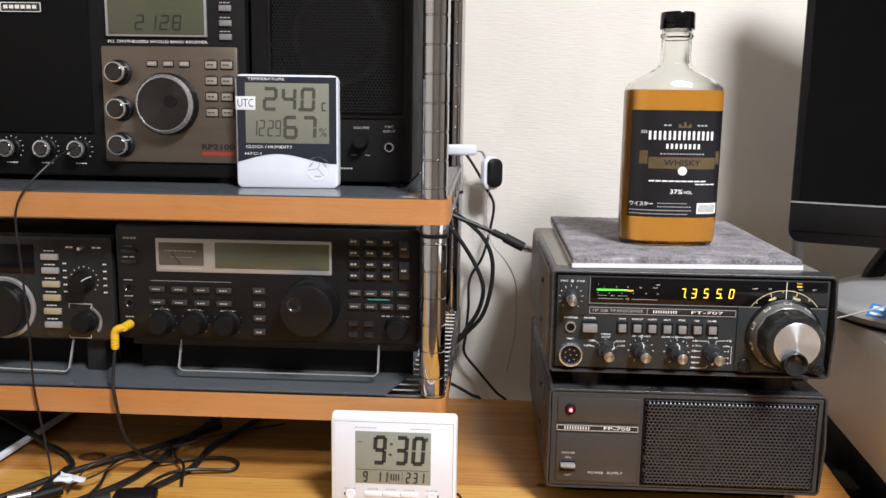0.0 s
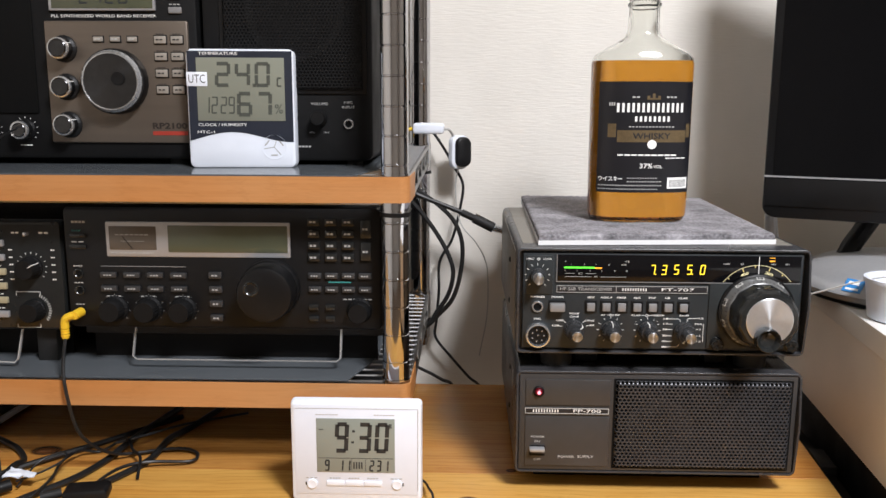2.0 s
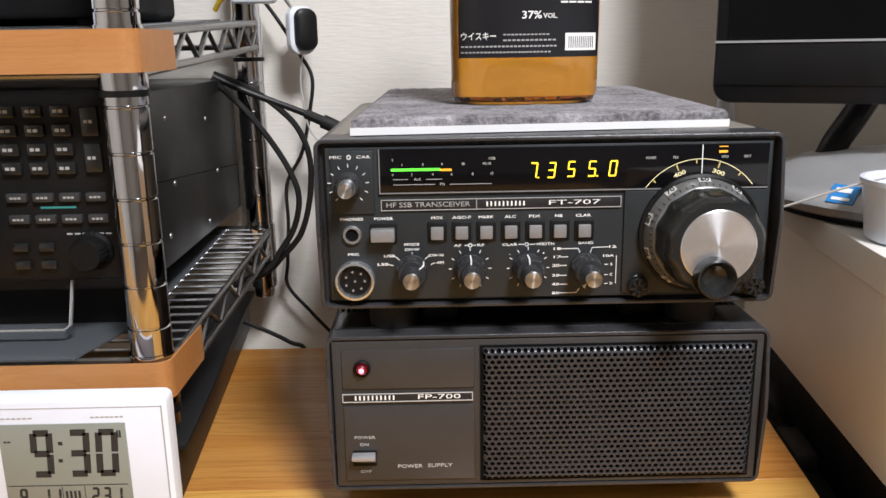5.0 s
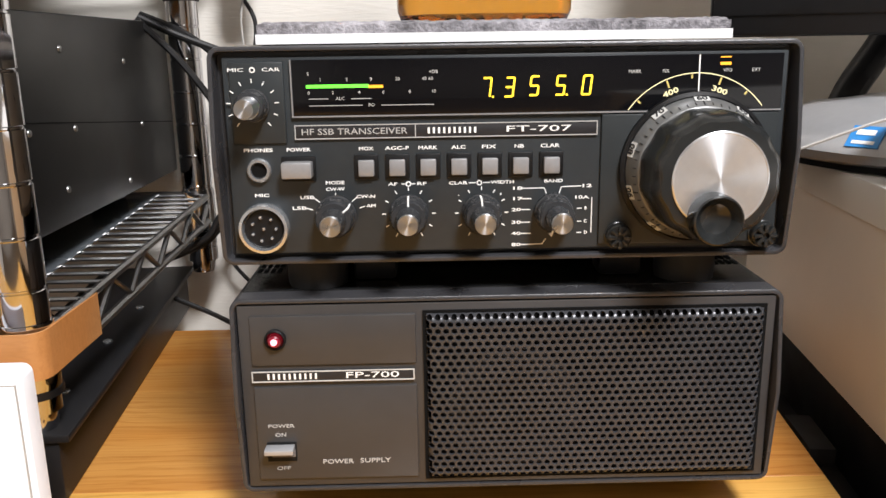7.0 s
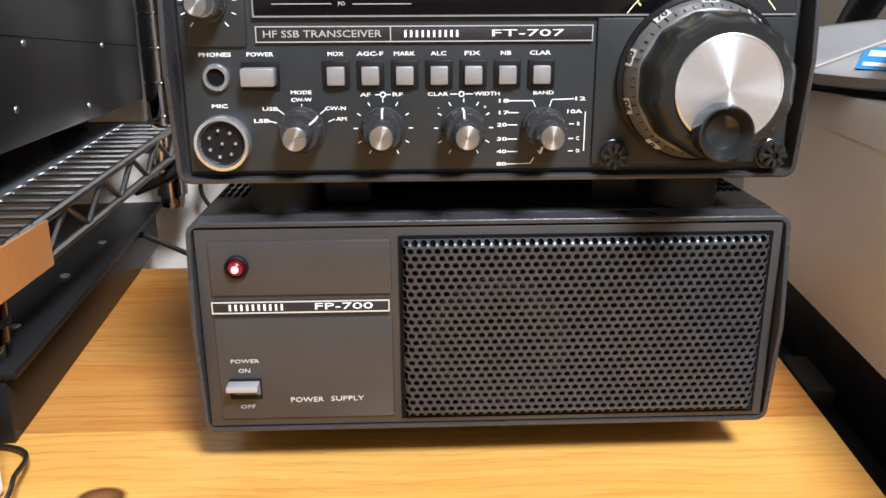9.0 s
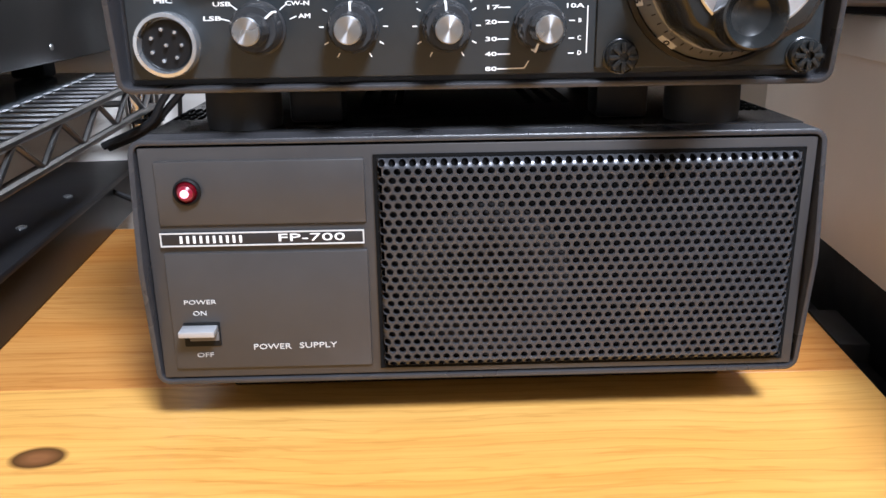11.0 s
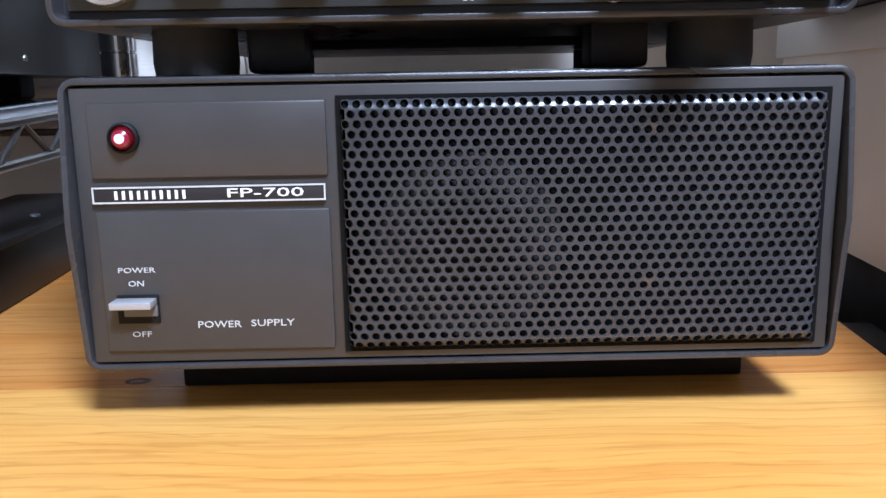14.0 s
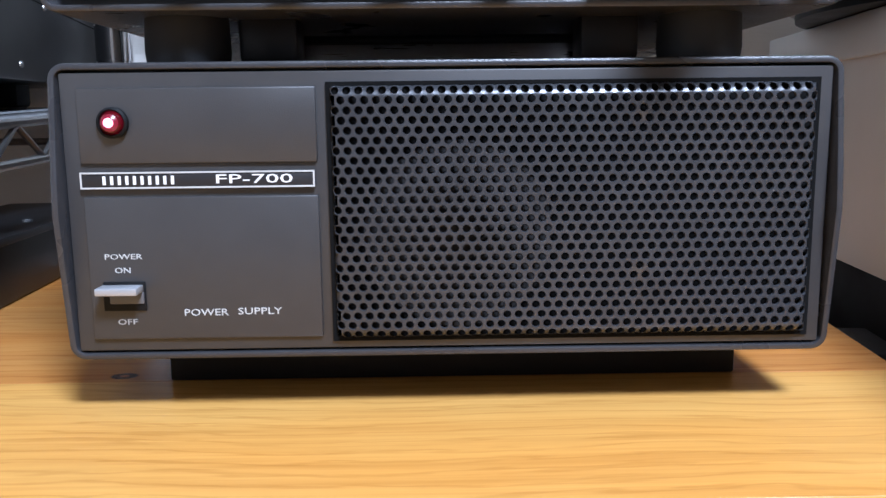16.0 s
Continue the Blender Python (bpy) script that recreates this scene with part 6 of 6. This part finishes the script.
part("plug_body", merge(lathe([(0.0044, 0), (0.0044, 0.012), (0.0036, 0.0145)], (-0.3425, IY - 0.001, 0.8385), 20), tube([(-0.3425, IY - 0.0125, 0.8385), (-0.350, IY - 0.0135, 0.8360), (-0.3525, IY - 0.0135, 0.8320), (-0.3528, IY - 0.0135, 0.8260)], 0.0039, 12)), M_YELLOW, plug_y)
part("strain_relief", tube([(-0.3528, IY - 0.0135, 0.8255), (-0.3530, IY - 0.0135, 0.8165)], 0.0033, 12, smooth=False), M_YELLOW, plug_y)
for rz in (0.8240, 0.8215, 0.8190):
    part("relief_rib", lathe([(0.0034, 0), (0.0040, 0.0003), (0.0040, 0.0010), (0.0034, 0.0013)], (-0.3529, IY - 0.0135, rz - 0.0006), 16, axis="up"), M_YELLOW, plug_y)
part("cord", tube([(-0.3530, IY - 0.0135, 0.8175), (-0.3450, 0.728, 0.794), (-0.340, 0.722, 0.769), (-0.334, 0.724, 0.738), (-0.326, 0.738, 0.716), (-0.316, 0.758, 0.700), (-0.300, 0.772, 0.6950), (-0.280, 0.780, 0.6950), (-0.257, 0.783, 0.6950), (-0.241, 0.772, 0.6950), (-0.243, 0.755, 0.6950), (-0.277, 0.747, 0.6975), (-0.296, 0.731, 0.7000), (-0.306, 0.705, 0.7000), (-0.312, 0.67, 0.6950)], 0.0016, 8), M_CABLE, plug_y)
cable([(-0.398, 0.785, 1.010), (-0.401, 0.745, 0.997), (-0.418, 0.726, 0.972), (-0.427, 0.725, 0.950), (-0.426, 0.725, 0.918), (-0.422, 0.725, 0.843), (-0.421, 0.725, 0.788), (-0.415, 0.725, 0.743), (-0.404, 0.715, 0.703), (-0.398, 0.690, 0.6945), (-0.40, 0.63, 0.6940)], 0.0010, "thin black wire hanging down the front of the shelves")
cable([(-0.47, 0.64, 0.6945), (-0.435, 0.680, 0.6945), (-0.418, 0.708, 0.6945), (-0.395, 0.738, 0.6955), (-0.373, 0.764, 0.6955), (-0.352, 0.790, 0.6945), (-0.330, 0.818, 0.6940), (-0.29, 0.87, 0.6940)], 0.0029, "thick black cable lying across the desk")
cable([(-0.57, 0.875, 0.7085), (-0.536, 0.848, 0.7085), (-0.495, 0.820, 0.7060), (-0.452, 0.794, 0.6990), (-0.424, 0.779, 0.6950), (-0.403, 0.753, 0.6945), (-0.398, 0.727, 0.7010), (-0.396, 0.699, 0.7010), (-0.405, 0.65, 0.6945)], 0.0029, "black cable curling off the laptop onto the desk")
cable([(-0.385, 0.64, 0.6945), (-0.358, 0.684, 0.6945), (-0.337, 0.716, 0.6945), (-0.325, 0.752, 0.6945), (-0.316, 0.783, 0.6990), (-0.314, 0.835, 0.6945), (-0.30, 0.90, 0.6945)], 0.0032, "thick black cable running under the rack")
cable([(-0.345, 0.63, 0.6945), (-0.316, 0.690, 0.6945), (-0.295, 0.728, 0.6945), (-0.283, 0.759, 0.6945), (-0.278, 0.798, 0.6990), (-0.270, 0.840, 0.6945), (-0.25, 0.91, 0.6945)], 0.0032, "second thick black cable running under the rack")
cable([(-0.36, 0.66, 0.6930), (-0.351, 0.701, 0.7000), (-0.359, 0.738, 0.7000), (-0.354, 0.765, 0.6995), (-0.340, 0.779, 0.6930), (-0.317, 0.785, 0.7040), (-0.303, 0.768, 0.7000), (-0.288, 0.748, 0.7010), (-0.28, 0.72, 0.6930)], 0.0014, "thin black cord in a loose loop on the desk")
cable([(-0.322, 0.774, 0.7040), (-0.298, 0.800, 0.7030), (-0.272, 0.831, 0.7015), (-0.22, 0.88, 0.6950)], 0.0013, "thin grey cord lying over the cable heap", M_KEY)
blob = thing("plug_block", (-0.314, 0.69, DESK), "rounded black plug block among the cables", "plug")
part("block_body", moved(soft_front(-0.019, 0.019, -0.0005, 0.011, -0.010, 0.010, 0.0045), Matrix.Translation((-0.310, 0.684, DESK + 0.0008)) @ Matrix.Rotation(radians(12), 4, "Z")), M_BLACK, blob)
part("sleeve", tube([(-0.330, 0.680, 0.699), (-0.345, 0.672, 0.698)], 0.004, 12, smooth=False), M_RUBBER, blob)
tray = thing("laptop", (-0.60, 0.80, DESK), "dark slim laptop with a white edge under the rack", "laptop")
part("deck", box(-0.80, -0.4835, 0.735, 0.965, DESK + 0.0005, DESK + 0.0125, 0.002), M_BLACK, tray)
part("rim", box(-0.4845, -0.4790, 0.733, 0.967, DESK + 0.0045, DESK + 0.0105, 0.001), M_WHITE2, tray, "pale rim")
turn_root(tray, -3, (-0.48, 0.735, DESK))
cn = thing("metal_connector", (-0.392, 0.66, DESK), "nickel plugs with a white tag among the cables", "connector")
part("shell", tube([(-0.4190, 0.6680, 0.6995), (-0.3990, 0.6800, 0.7000)], 0.0062, 16, smooth=False), M_STEEL, cn)
part("shell", tube([(-0.4000, 0.6730, 0.6990), (-0.3820, 0.6920, 0.6992)], 0.0052, 16, smooth=False), M_BLACK, cn)
tag = slab([(-0.394, 0.700), (-0.364, 0.698), (-0.366, 0.708), (-0.395, 0.717)], 0.7035, 0.7045, 6, 0.003)
part("tag", tag, M_WHITE, cn, "crumpled white tag", 60)
cable([(-0.3810, 0.6990, 0.6990), (-0.3590, 0.7110, 0.7050), (-0.3490, 0.7260, 0.7090), (-0.3560, 0.7360, 0.7110), (-0.3740, 0.7260, 0.7050), (-0.3790, 0.6960, 0.6950)], 0.0010, "thin black cord looped beside the tag")

ant = thing("antenna_cable", (0.03, 1.0, 0.89), "black coaxial cable plugged into the transceiver", "cable")
part("cord", tube([(-0.066, 1.02, 0.936), (-0.039, 1.02, 0.923), (-0.011, 1.02, 0.912), (0.010, 1.018, 0.904), (0.022, 1.015, 0.899)], 0.0030, 10), M_CABLE, ant)
part("ferrule", tube([(0.014, 1.017, 0.9025), (0.030, 1.015, 0.8955)], 0.0044, 12, smooth=False), M_RUBBER, ant)
part("grip", tube([(0.029, 1.015, 0.896), (0.053, 1.012, 0.8845)], 0.0062, 14, smooth=False), M_RUBBER, ant)
part("tip", tube([(0.052, 1.012, 0.885), (0.074, 1.004, 0.8810)], 0.0048, 14, smooth=False), M_NICKEL, ant)
cable([(-0.066, 1.025, 0.938), (-0.035, 1.022, 0.925), (-0.011, 1.02, 0.908), (0.006, 1.02, 0.889), (0.015, 1.02, 0.862), (0.013, 1.02, 0.826), (0.003, 1.02, 0.793), (-0.016, 1.02, 0.771), (-0.031, 1.02, 0.757), (-0.06, 1.02, 0.745)], 0.0028, "black cable arching from the upper to the lower shelf")
cable([(-0.066, 1.015, 0.934), (-0.039, 1.015, 0.907), (-0.016, 1.015, 0.876), (-0.001, 1.015, 0.848), (0.004, 1.015, 0.826), (-0.002, 1.015, 0.800), (-0.016, 1.013, 0.778), (-0.027, 1.012, 0.763), (-0.06, 1.01, 0.748)], 0.0028, "second black cable arching between the shelves")
cable([(0.004, 1.06, 0.955), (0.015, 1.06, 0.933), (0.012, 1.06, 0.904), (0.002, 1.06, 0.863), (-0.014, 1.06, 0.833), (-0.015, 1.06, 0.795), (-0.018, 1.06, 0.756), (-0.019, 1.06, 0.732), (0.001, 1.06, 0.706), (0.024, 1.06, 0.679), (0.043, 1.055, 0.660), (0.05, 1.05, 0.60)], 0.0018, "thin black cord hanging down the wall behind the desk")
cable([(-0.07, 1.0, 0.725), (-0.027, 1.0, 0.705), (-0.009, 1.0, 0.695), (0.005, 1.0, 0.686), (0.015, 1.0, 0.64)], 0.0020, "black cord dropping behind the desk")
cable([(0.009, 1.05, 0.955), (0.006, 1.05, 0.926), (0.012, 1.05, 0.886), (0.032, 1.05, 0.860), (0.044, 1.05, 0.838), (0.048, 1.05, 0.812), (0.047, 1.05, 0.762), (0.038, 1.05, 0.711)], 0.0008, "thin white wire hanging by the wall", M_WIREW)
cable([(-0.14, 1.0, 1.085), (-0.087, 1.062, 1.064), (-0.069, 1.062, 1.053), (-0.053, 1.062, 1.035), (-0.036, 1.062, 1.014), (-0.020, 1.06, 0.994), (-0.006, 1.058, 0.973), (0.004, 1.06, 0.955)], 0.0018, "black cord running behind the upper shelf")
hub = thing("clip_adapter", (0.005, 1.045, 0.972), "small black clip with a white rim hanging by the wall", "adapter")
part("rim", soft_front(-0.0045, 0.0215, 0.953, 0.995, 1.036, 1.044, 0.010), M_WHITE, hub)
part("pad", soft_front(0.0, 0.021, 0.956, 0.993, 1.030, 1.0365, 0.009), M_BLACK, hub)
turn_root(hub, 30)
wp = thing("white_plug", (-0.03, 1.03, 1.0), "white plug with a yellow lead on the rack's post", "plug")
part("plug_body", soft_front(-0.046, -0.008, 0.997, 1.010, 1.018, 1.034, 0.004), M_WHITE, wp)
part("lead", tube([(-0.046, 1.026, 1.003), (-0.054, 1.024, 1.001), (-0.062, 1.03, 0.992)], 0.0022, 8), M_YELLOW, wp)
part("cord", tube([(-0.009, 1.026, 1.003), (-0.002, 1.03, 1.002), (0.003, 1.04, 0.994)], 0.0018, 8), M_WIREW, wp)
